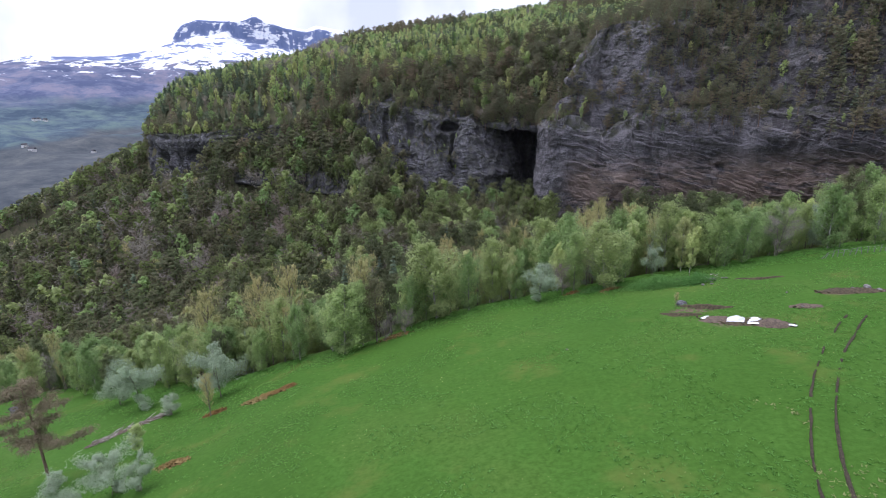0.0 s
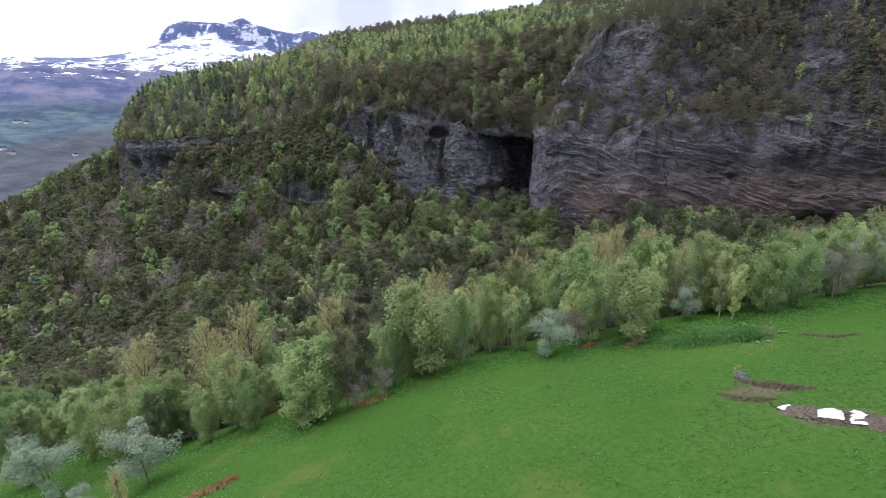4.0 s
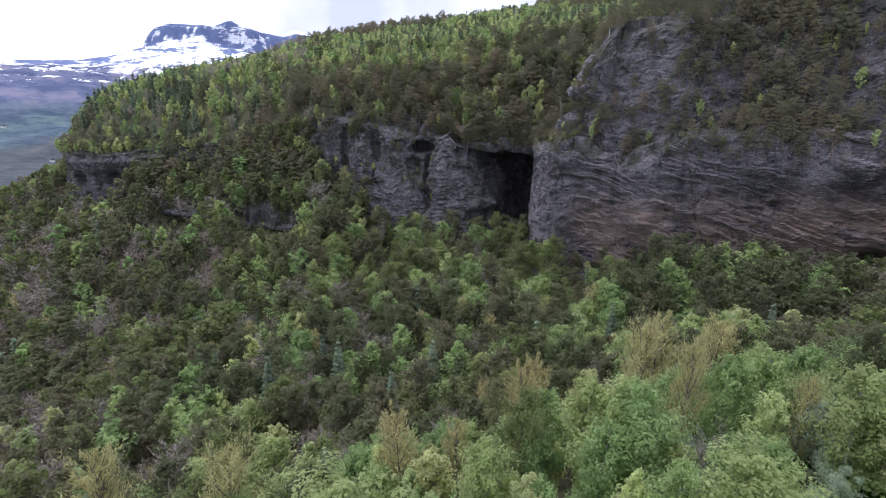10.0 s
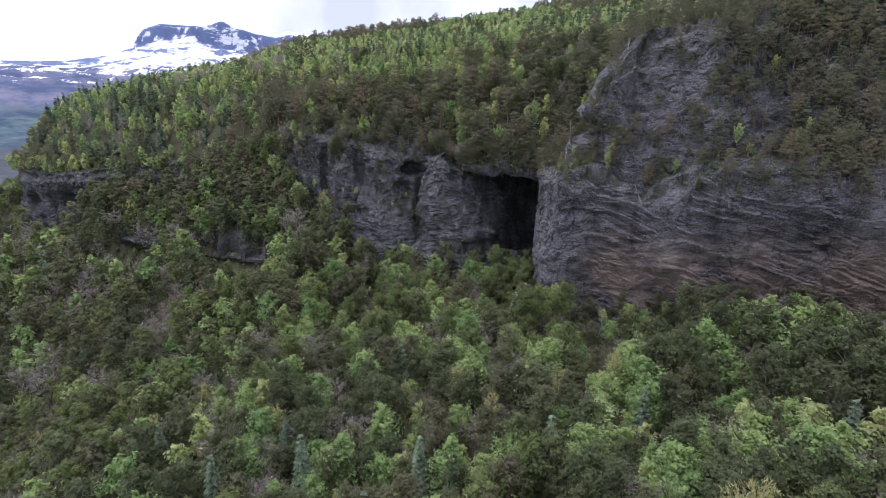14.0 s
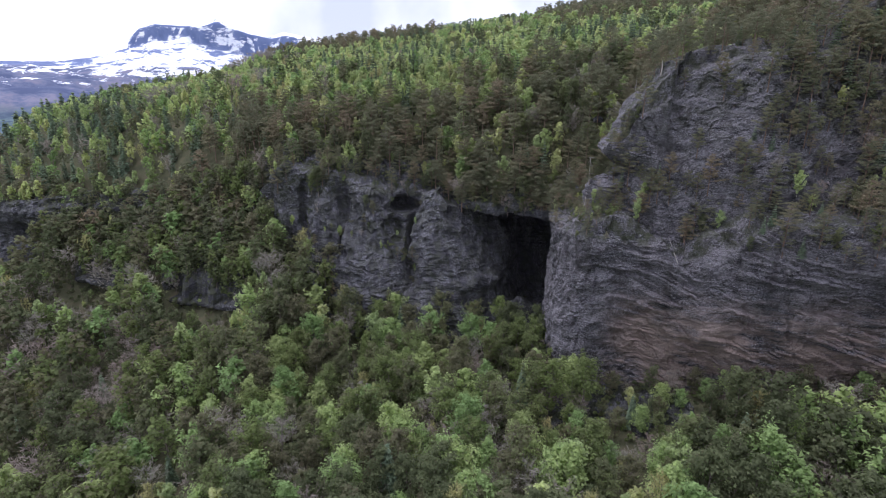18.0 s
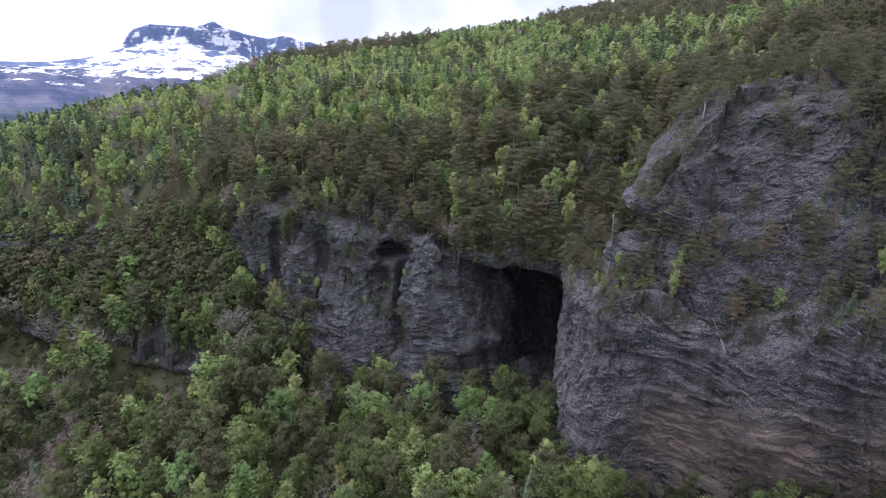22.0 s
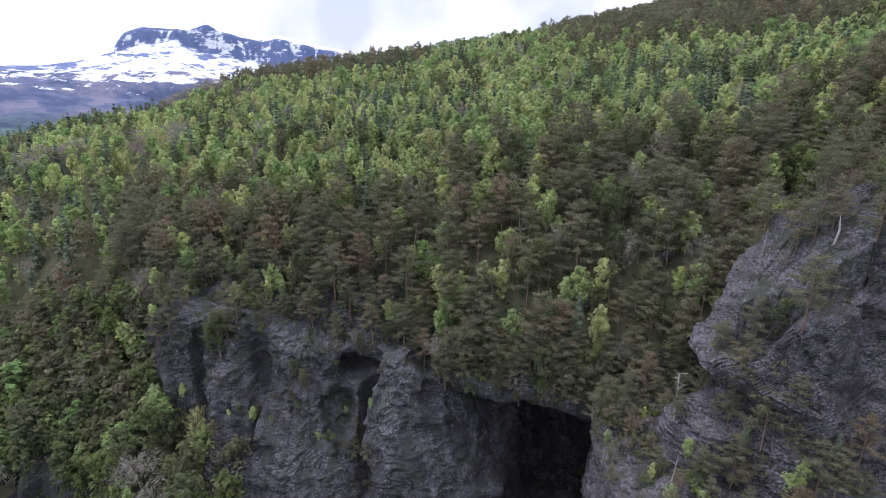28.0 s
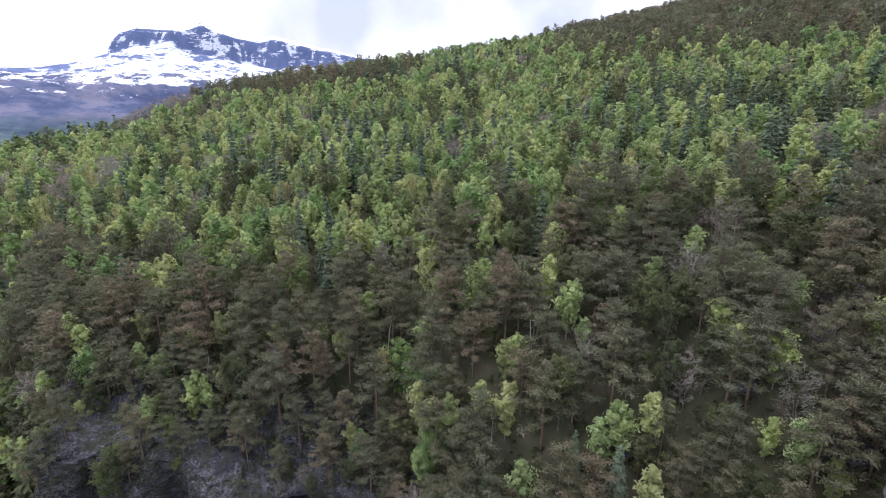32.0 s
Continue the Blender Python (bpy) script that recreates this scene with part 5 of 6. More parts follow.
def cliff_trees():
    """Pines and small birches that cling to the promontory's ledges and cover its upper slope."""
    both = [ROCK_GRIDS[k] for k in ("cliff_promontory", "cliff_head")]
    rng = np.random.default_rng(8)
    flat = np.concatenate([steepness(*g).ravel() for g in both])
    X, Y, Z = (np.concatenate([g[k].ravel() for g in both]) for k in range(3))
    want = np.where(Z > 7, smoothstep(0.2, 0.65, flat) + 0.45 * smoothstep(66, 80, X) * (Z > 17) + 0.5 * smoothstep(84, 96, X) * (Z > 19), 0.0)
    want = want * (0.25 + 1.4 * smoothstep(0.42, 0.6, fbm(X / 9, Y / 9, Z / 9, 2, 88)))
    # the wooded side towards the cave; the bare nose
    want = np.maximum(want, 0.9 * (X < 62) * (Y > 228) * (Z > 9))
    want = want * (X < 200) * (Y < 262) * (1 - 0.85 * (X < 57) * (Z > 24) * (Y < 227)) * (1 - 0.72 * (X > 57) * (X < 74) * (Z > 20) * (Y < 222))
    rows = []
    for p in spread(rng, X, Y, Z, want, lambda p: 2.6 if p[0] < 78 else 2.4, 1250):
        low = p[0] < 50 and p[1] < 228
        k = ("pine", "young", "mixed", "bare", "spruce")[int(rng.choice(5, p=(0.64, 0.05, 0.13, 0.14, 0.04)))]
        s = rng.uniform(0.35, 0.8) * (0.7 if k != "pine" else 1.0) * (1.25 if p[0] > 90 else 0.55 if low else 1.0)
        if p[0] < 82 and not (k == "pine" and PLANTED[k] >= 285):
            plant(k, p[0], p[1], s, rng.uniform(0, 360), 1, int(rng.integers(9)), -0.3, "trees on the cliff", z=p[2])
        else:
            rows.append((k, 1 if p[0] < 76 else 2 if p[0] < 115 else 3, int(rng.integers(9)), p[0], p[1], p[2] - 0.3, s, rng.uniform(0, 6.28), rng.uniform(0, 1)))
    wood_stuff("shoulder_woods", "on the rocky shoulder beside the cliff", rows)
    # the pillar's wooded top
    for i in range(38):
        x, y = rng.uniform(41.5, 49), rng.uniform(206.5, 232)
        px, py, pz = rock_top(x, y, 23, 7)
        k = ("pine", "mixed", "young", "bare", "shrub")[int(rng.choice(5, p=(0.24, 0.18, 0.14, 0.18, 0.26)))]
        plant(k, px, py, rng.uniform(0.28, 0.52) * (3.0 if k == "shrub" else 1), rng.uniform(0, 360), 1, int(rng.integers(9)), -0.3, "trees on the cliff", z=pz)
    # bushes in the slab's hollows
    X, Y, Z = ROCK_GRIDS["cliff_slab"]
    want = (0.5 + smoothstep(0.3, 0.7, steepness(X, Y, Z))) * smoothstep(0.45, 0.58, fbm(X / 7, Y / 7, Z / 7, 2, 188)) * (X < 16) * (X > -44) * (Z > -24)
    for p in spread(rng, X, Y, Z, want, lambda p: 1.9, 120):
        k = ("shrub", "mixed", "young", "pine", "bare")[int(rng.choice(5, p=(0.36, 0.22, 0.16, 0.14, 0.12)))]
        plant(k, p[0], p[1], rng.uniform(0.8, 1.5) if k == "shrub" else rng.uniform(0.2, 0.46), rng.uniform(0, 360), 1, int(rng.integers(9)), -0.2, "bushes on the slab wall", z=p[2])
    want = smoothstep(0.45, 0.8, steepness(X, Y, Z)) * (X < 20) * (X > -42) * (Z > 7)
    for p in spread(rng, X, Y, Z, want, lambda p: 2.3, 90):
        k = ("pine", "mixed", "shrub")[int(rng.choice(3, p=(0.55, 0.25, 0.20)))]
        plant(k, p[0], p[1], rng.uniform(0.45, 0.85) * (1.7 if k == "shrub" else 1), rng.uniform(0, 360), 1, int(rng.integers(9)), -0.3, "trees above the cliffs", z=p[2])
    # a stand of bright birches close above the cave
    for i in range(11):
        x, y = 21 + rng.normal(0, 2.6), 256 + rng.normal(0, 2.2)
        plant("birch" if i % 3 else "young", x, y, rng.uniform(0.6, 0.85), rng.uniform(0, 360), 0, i, -0.2, "bright birches above the cave", z=float(surface_z(x, y)))
    # trees that hide most of the low cliff band
    rows = []
    for i in range(260):
        x = rng.uniform(-129, -43)
        if min(abs(x + 111), abs(x + 88), abs(x + 128)) < 3.2 and rng.uniform() < 0.8:
            continue
        f = rng.uniform(0, 1)
        y = float(foot_y(x)) - 4.5 + 5 * f * f + rng.uniform(-0.6, 0.6)
        z = float(foot_z(x)) + 1 + (float(top_z(x)) - float(foot_z(x)) - 1) * f
        k = ("pine", "mixed", "birch", "young")[int(rng.choice(4, p=(0.50, 0.26, 0.12, 0.12)))]
        rows.append((k, 3, int(rng.integers(9)), x, y, z - 0.4, rng.uniform(0.45, 0.95), rng.uniform(0, 6), rng.uniform(0, 1)))
    for i in range(90):
        x = rng.uniform(-186, -128)
        y = float(foot_y(x)) + rng.uniform(-3.2, 4)
        if x < float(flank_x(y)) - 1:
            continue
        rows.append(("pine" if rng.uniform() < 0.5 else "young", 3, int(rng.integers(9)), x, y, float(top_z(x)) + 0.1, rng.uniform(0.45, 0.9), rng.uniform(0, 6), rng.uniform(0, 1)))
    wood_stuff("band_woods", "growing on the low cliff band", rows)


def roof_trees():
    """Pines and bushes hanging over the cave's lip."""
    rng = np.random.default_rng(18)
    for i in range(150):
        x, f = rng.uniform(15, 54), rng.uniform(0.1, 1.0)
        front = float(rim_y(x))
        top = float(upper(x, front + 3.0))
        k = ("pine", "mixed", "bare", "shrub")[int(rng.choice(4, p=(0.42, 0.12, 0.08, 0.38)))]
        plant(k, x, front + 3.0 * f * f - 0.3, rng.uniform(0.45, 0.9) * (1.6 if k == "shrub" else 1), rng.uniform(0, 360), 1, int(rng.integers(9)), -0.6, "trees above the cliffs", z=4.2 + (top - 4.2) * f)


gully_woods()
roof_trees()
hillside_woods()
meadow_edge()
cliff_trees()


# ---- things in the meadow ----
def plain_material(name, a, b, scale=4.0, rough=0.85, bump=0.4, spec=0.25):
    m, nt, out = material(name)
    f = noise_tex(nt, position(nt), scale, 6, 0.65)
    finish(nt, out, ramp(nt, f, [(0.35, a), (0.65, b)]), rough, f, bump, 0.05, spec)
    return m


MAT_SOIL = plain_material("bare_soil", (0.026, 0.022, 0.014), (0.125, 0.098, 0.056), 4.5)
MAT_MUD = plain_material("rut_mud", (0.028, 0.026, 0.016), (0.078, 0.062, 0.040), 5.0)
MAT_BARK_MULCH = plain_material("bark_and_hay_waste", (0.045, 0.035, 0.028), (0.19, 0.145, 0.105), 6.0)
MAT_TARP = plain_material("white_plastic_sheet", (0.80, 0.81, 0.83), (0.62, 0.64, 0.68), 1.2, 0.45, 0.3, 0.5)
MAT_STONE = plain_material("grey_field_stone", (0.10, 0.095, 0.09), (0.27, 0.26, 0.245), 3.5)
MAT_GREY_BOARD = plain_material("weathered_grey_board", (0.12, 0.12, 0.125), (0.27, 0.27, 0.275), 6.0)
MAT_DARK_BOARD = plain_material("old_dark_board", (0.06, 0.055, 0.055), (0.15, 0.14, 0.14), 6.0)
MAT_HOUSE_WHITE = plain_material("white_house_paint", (0.72, 0.72, 0.70), (0.80, 0.80, 0.78), 0.5)
MAT_ROOF_GREY = plain_material("dark_roof", (0.06, 0.06, 0.065), (0.10, 0.10, 0.11), 0.5)
MAT_WIRE = plain_material("galvanised_wire", (0.35, 0.35, 0.36), (0.45, 0.45, 0.46), 5.0, 0.5)


def lump(name, x, y, rx, ry, h, mat, seed, parent=None, turn=0.0, cell=0.35, rough=0.3, base=-0.15, z=None):
    """A low uneven heap that lies on the ground."""
    n, m = max(10, int(2 * rx / cell)), max(10, int(2 * ry / cell))
    U, V = np.meshgrid(np.linspace(-1, 1, n), np.linspace(-1, 1, m), indexing="ij")
    c, sn = math.cos(radians(turn)), math.sin(radians(turn))
    X, Y = x + U * rx * c - V * ry * sn, y + U * rx * sn + V * ry * c
    r = np.sqrt(U ** 2 + V ** 2) + 0.35 * (fbm(X * 0.9, Y * 0.9, 0, 3, seed) - 0.5)
    G = surface_z(X, Y) if z is None else np.full_like(X, z)
    H = h * np.clip(1 - r ** 2, -0.4, 1) * (1 + 1.2 * (fbm(X * 1.3, Y * 1.3, 0, 4, seed + 1) - 0.5)) + rough * (fbm(X * 3, Y * 3, 0, 3, seed + 2) - 0.5)
    keep = r < 1.15
    Z = G + np.where(keep, np.maximum(H, base), base - 0.25)
    ob = new(name, mesh_from(name, np.stack([X, Y, Z], -1).reshape(-1, 3), grid_faces(n, m), [mat], True))
    if parent is not None:
        ob.parent = parent
    return ob


def stone_mesh(seed, mat, sides=9):
    bm = bmesh.new()
    bmesh.ops.create_icosphere(bm, subdivisions=2, radius=1.0)
    rng = np.random.default_rng(seed)
    k = rng.uniform(0.75, 1.25, 3) * (1.15, 0.9, 0.62)
    for v in bm.verts:
        d = 0.8 + 0.45 * float(fbm(v.co.x * 1.1 + seed, v.co.y * 1.1, v.co.z * 1.1, 2, seed))
        v.co = Vector((v.co.x * k[0] * d, v.co.y * k[1] * d, v.co.z * k[2] * d))
    me = bpy.data.meshes.new("stone")
    bm.to_mesh(me)
    bm.free()
    me.materials.append(mat)
    return me


STONES = [stone_mesh(i, MAT_STONE) for i in range(6)]
CLODS = [stone_mesh(30 + i, MAT_SOIL) for i in range(4)]
DARK_STONES = [stone_mesh(20 + i, MAT_ROCK) for i in range(4)]


def stone(name, x, y, size, k=0, parent=None, lift=0.15, meshes=None, z=None):
    ob = new(name, (meshes or STONES)[k % len(meshes or STONES)])
    zz = float(surface_z(x, y)) if z is None else z
    ob.matrix_world = pose(x, y, zz + lift * size, 0, 0, 73 * k + 31 * x) @ Matrix.Diagonal((size, size, size, 1))
    if parent is not None:
        ob.parent = parent
    return ob


def anchor(name, x, y, label, category, group="", z=None):
    """An empty at a thing's base; its parts keep world places."""
    ob = new(name)
    ob.empty_display_size = 0.3
    return tagged(ob, label, category, group)


def wheel_ruts():
    """Two muddy wheel tracks pressed into the grass."""
    ys = np.arange(9, 49.5, 0.25)
    xs = np.polyval(np.polyfit((9, 24, 30, 36, 43, 49.5), (15.0, 21.4, 24.4, 28.6, 35.0, 41.4), 3), ys)
    for k, a in enumerate((0.0, 1.5)):
        T = np.stack([np.gradient(xs), np.gradient(ys)], 1)
        T /= np.hypot(*T.T)[:, None]
        N = np.stack([T[:, 1], -T[:, 0]], 1)
        w = np.array([-0.30, -0.20, -0.10, 0.0, 0.10, 0.20, 0.30])
        up = np.array([-0.12, 0.05, 0.02, 0.0, 0.02, 0.05, -0.12])
        wob = 0.22 * (fbm(ys / 2.5, k * 7.0, 0, 3, 51) - 0.5)
        wide = 0.05 + 0.50 * fbm(ys / 0.9, k * 5.0, 3.0, 4, 52)
        cx, cy = xs + N[:, 0] * (a + wob), ys + N[:, 1] * (a + wob)
        X = cx[:, None] + N[:, :1] * w[None] * wide[:, None]
        Y = cy[:, None] + N[:, 1:] * w[None] * wide[:, None]
        Z = ground_z(X, Y) + up[None] + 0.05 * (fbm(X * 3, Y * 3, 0, 3, 53) - 0.5) + 0.10
        # gaps where the grass has grown through
        Z -= 0.25 * smoothstep(0.62, 0.74, fbm(ys / 1.3, k * 3.0, 8.0, 3, 54))[:, None]
        me = mesh_from("wheel_rut", np.stack([X, Y, Z], -1).reshape(-1, 3), grid_faces(len(ys), 7), [MAT_MUD], True)
        tagged(new("track_rut", me), "muddy wheel rut pressed into the meadow grass", "wheel track", "wheel ruts", "structure")


def sheet(x, y, w, d, h, seed, parent, turn):
    """A crumpled plastic sheet."""
    n = 18
    U, V = np.meshgrid(np.linspace(-0.5, 0.5, n), np.linspace(-0.5, 0.5, n), indexing="ij")
    U = U + 0.10 * (fbm(U * 4, V * 4, 1, 2, seed) - 0.5)
    V = V + 0.25 * (fbm(U * 3, V * 3, 5, 2, seed + 4) - 0.5)
    c, sn = math.cos(radians(turn)), math.sin(radians(turn))
    X, Y = x + U * w * c - V * d * sn, y + U * w * sn + V * d * c
    Z = ground_z(X, Y) + 0.16 + h * (np.clip(1 - 4 * (U ** 2 + V ** 2), 0, 1) * 0.8 + 0.7 * np.abs(fbm(U * 6, V * 6, 0, 3, seed + 9) - 0.5))
    ob = new("plastic_sheet", mesh_from("plastic_sheet", np.stack([X, Y, Z], -1).reshape(-1, 3), grid_faces(n, n), [MAT_TARP], True))
    ob.parent = parent
    return ob


def waste_heap():
    a = anchor("waste_heap", 31.5, 51, "brown heap of bark and hay waste with torn white plastic", "heap")
    lump("bark_mound", 29.6, 52.4, 1.6, 1.1, 0.45, MAT_BARK_MULCH, 1, a, -35)
    lump("bark_mound", 33.6, 49.2, 2.0, 1.2, 0.55, MAT_BARK_MULCH, 2, a, -35)
    lump("bark_mound", 31.4, 50.6, 2.3, 1.0, 0.22, MAT_SOIL, 3, a, -35)
    for x, y, w, d, h, turn in ((31.1, 51.3, 1.7, 1.5, 0.55, -30), (29.0, 53.2, 1.1, 0.6, 0.25, 10), (32.5, 50.4, 0.9, 0.6, 0.3, -55), (32.0, 50.2, 0.7, 0.4, 0.25, 30), (33.0, 50.9, 0.6, 1.0, 0.2, 20), (34.9, 48.1, 0.9, 0.4, 0.15, -40), (32.2, 49.6, 1.4, 0.5, 0.12, -30)):
        sheet(x, y, w, d, h, int(x * 10), a, turn)
    rng = np.random.default_rng(44)
    for i in range(110):
        u, v = rng.normal(0, 1.9), rng.normal(0, 0.62)
        stone("clod", 31.6 + u * 0.82 + v * 0.57, 50.9 - u * 0.57 + v * 0.82, rng.uniform(0.05, 0.16), i, a, 0.7, CLODS)


def stone_heap(name, label, x, y, rx, ry, count, turn, seed, mat=MAT_SOIL):
    a = anchor(name, x, y, label, "heap")
    lump("soil_bank", x, y, rx, ry, 0.35, mat, seed, a, turn)
    rng = np.random.default_rng(seed)
    c, sn = math.cos(radians(turn)), math.sin(radians(turn))
    for i in range(count):
        u, v = rng.uniform(-0.9, 0.9) * rx, rng.normal(0, 0.4) * ry
        for q in range(3):
            stone("clod", x + u * c - v * sn + rng.normal(0, 0.4), y + u * sn + v * c + rng.normal(0, 0.3), rng.uniform(0.06, 0.2), i + q, a, 0.7, CLODS)
        stone("stone", x + u * c - v * sn, y + u * sn + v * c, rng.uniform(0.08, 0.24) * (2.6 if i == 0 else 1), i, a, 0.6)


def turf_scarp(x0, y0, x1, y1, h, seed):
    """A bare broken edge of turf over a sunken patch."""
    n = int(math.hypot(x1 - x0, y1 - y0) / 0.25) + 2
    t = np.linspace(0, 1, n)
    dx, dy = (x1 - x0), (y1 - y0)
    ln = math.hypot(dx, dy)
    nx, ny = dy / ln, -dx / ln
    bow = 0.8 * np.sin(t * np.pi) + 0.7 * (fbm(t * ln / 1.6, seed, 0, 3, seed) - 0.5)
    cx, cy = x0 + dx * t + nx * bow, y0 + dy * t + ny * bow
    w = np.array([-0.9, -0.35, 0.0, 0.18, 0.25, 0.5, 0.9])
    up = np.array([-0.05, 0.9, 1.0, 0.75, 0.15, 0.05, -0.12])
    X, Y = cx[:, None] + nx * w[None], cy[:, None] + ny * w[None]
    env = np.sin(np.clip(t, 0.02, 0.98) * np.pi) ** 0.5
    Z = ground_z(X, Y) + h * up[None] * env[:, None] * (0.7 + 0.6 * fbm(X * 1.5, Y * 1.5, 0, 2, seed + 3)) - 0.06
    me = mesh_from("turf_bank", np.stack([X, Y, Z], -1).reshape(-1, 3), grid_faces(n, 7), [MAT_SOIL, MAT_GROUND], True, np.tile([1, 1, 0, 0, 0, 0], n - 1), [("grass", np.ones(X.size))])
    tagged(new("turf_bank", me), "broken turf edge with bare brown soil", "bank", "turf banks", "structure")


def log(name, a, b, r, parent, mat):
    v, f = tube(a, b, r, r * 0.6, 7)
    caps = [np.array([[0, 1, 2], [0, 2, 3], [0, 3, 4], [0, 4, 5], [0, 5, 6]]), 7 + np.array([[0, 2, 1], [0, 3, 2], [0, 4, 3], [0, 5, 4], [0, 6, 5]])]
    ob = new(name, mesh_from(name, v, np.vstack([f, *caps]), [mat], False))
    if parent is not None:
        ob.parent = parent
    return ob


def brush_pile():
    a = anchor("brush_pile", 37.8, 71.8, "pile of pale cut branches, stones and brown waste", "brush pile")
    lump("bark_mound", 34.6, 73.2, 1.9, 1.0, 0.5, MAT_BARK_MULCH, 11, a, 10)
    lump("bark_mound", 38.2, 72.0, 1.7, 1.2, 0.4, MAT_BARK_MULCH, 12, a, 60)
    rng = np.random.default_rng(5)
    for i in range(26):
        x, y = 38.0 + rng.normal(0, 0.9), 71.8 + rng.normal(0, 0.8)
        z, th, ln = float(ground_z(x, y)) + rng.uniform(0.2, 0.7), rng.uniform(0, 6.28), rng.uniform(0.35, 0.95)
        log("branch", (x, y, z), (x + ln * math.cos(th), y + ln * math.sin(th), z + rng.uniform(-0.15, 0.5)), rng.uniform(0.03, 0.09), a, MAT_DEAD_WOOD if i % 3 else MAT_BARK)
    for i in range(16):
        stone("stone", 38.2 + rng.normal(0, 0.7), 70.6 + rng.normal(0, 0.5), rng.uniform(0.1, 0.24), i, a, 0.8)


def brush_row():
    """Old cut branches and pale sticks raked into a row below the willows."""
    a = anchor("brush_row", -43, 62, "row of old grey cut branches in the grass", "brush pile")
    rng = np.random.default_rng(55)
    for i in range(9):
        f = (i + 0.5) / 9
        lump("stick_mat", -46.2 + 6.6 * f, 57.6 + 8.2 * f, 1.0, 0.6, 0.25, MAT_BARK_MULCH, 80 + i, a, 50)
    for i in range(120):
        f = rng.uniform(0, 1)
        x, y = -46.2 + 6.6 * f + rng.normal(0, 0.45), 57.6 + 8.2 * f + rng.normal(0, 0.45)
        z, th, ln = float(ground_z(x, y)) + rng.uniform(0.1, 0.35), 0.9 + rng.normal(0, 0.5), rng.uniform(0.5, 1.6)
        log("branch", (x, y, z), (x + ln * math.cos(th), y + ln * math.sin(th), float(ground_z(x + ln * math.cos(th), y + ln * math.sin(th))) + rng.uniform(0.05, 0.4)), rng.uniform(0.025, 0.06), a, MAT_DEAD_WOOD if i % 2 else MAT_BARK)


def leafy_patch(name, label, category, centre, rx, ry, h, n, size, mat, seed, aspect=1.0, upright=0.5):
    rng = np.random.default_rng(seed)
    u = rng.normal(0, 0.5, (n, 2))
    x, y = centre[0] + u[:, 0] * rx, centre[1] + u[:, 1] * ry
    hh = h * rng.uniform(0, 1, n) * (0.4 + 1.2 * fbm(x / 0.9, y / 0.9, 0, 2, seed)) * np.exp(-0.5 * (u ** 2).sum(1))
    c = np.stack([x, y, surface_z(x, y) + hh], 1)
    out = np.tile((0, 0, 1.0), (n, 1))
    along = np.tile((0, 0, 1.0), (n, 1)) + rng.normal(0, 1 - upright, (n, 3))
    v, f = cards(rng, c, size, out, 0.8, aspect, along if aspect > 1 else None)
    return tagged(new(name, mesh_from(name, v, f, [mat])), label, category, kind="stuff")


def meadow_grass():
    """Tufts of longer grass and weeds in the sward."""
    rng = np.random.default_rng(15)
    n = 42000
    x, y = rng.uniform(-60, 62, n), 12 + 70 * rng.uniform(0, 1, n) ** 0.8
    keep = (y < edge_y(x) + 3) & (fbm(x / 5, y / 5, 0, 3, 71) + 0.25 * smoothstep(-7, 0, y - edge_y(x)) > 0.47)
    x, y = x[keep], y[keep]
    k = 3
    x, y = np.repeat(x, k) + rng.normal(0, 0.10, len(x) * k), np.repeat(y, k) + rng.normal(0, 0.10, len(y) * k)
    hi = 0.10 + 0.22 * smoothstep(-6, 2, y - edge_y(x))
    c = np.stack([x, y, ground_z(x, y) + hi * 0.55], 1)
    up = np.tile((0, 0, 0.55), (len(x), 1)) + rng.normal(0, 0.9, (len(x), 3)) * (1, 1, 0.1)
    side = rng.normal(size=(len(x), 3)) * (1, 1, 0.1)
    side /= np.linalg.norm(side, axis=1)[:, None]
    w = rng.uniform(0.03, 0.09, len(x))[:, None]
    q = np.stack([c + up * hi[:, None], c + side * w - up * hi[:, None] * 0.6, c - side * w - up * hi[:, None] * 0.6], 1).reshape(-1, 3)
    tint = np.repeat(np.clip(0.2 + fbm(x / 8, y / 8, 0, 2, 72), 0, 0.99), 3)
    me = mesh_from("grass", q, np.arange(len(q)).reshape(-1, 3), [MAT_GRASS_BLADE], False, None, [("tint", tint)])
    tagged(new("grass", me), "tufts of fresh green meadow grass", "grass", kind="stuff")


def dandelions():
    """Pale flower heads dotted over the sward."""
    rng = np.random.default_rng(16)
    n = 5200
    x, y = rng.uniform(-55, 60, n), rng.uniform(12, 78, n)
    keep = (y < edge_y(x)) & (fbm(x / 7, y / 7, 0, 2, 73) > 0.45)
    x, y = x[keep], y[keep]
    c = np.stack([x, y, ground_z(x, y) + 0.12], 1)
    v, f = cards(rng, c, 0.048, np.tile((0, 0, 1.0), (len(x), 1)), 3.0)
    tagged(new("dandelion_flowers", mesh_from("dandelion_flowers", v, f, [MAT_PETAL])), "pale yellow dandelion heads in the meadow", "flowers", kind="stuff")


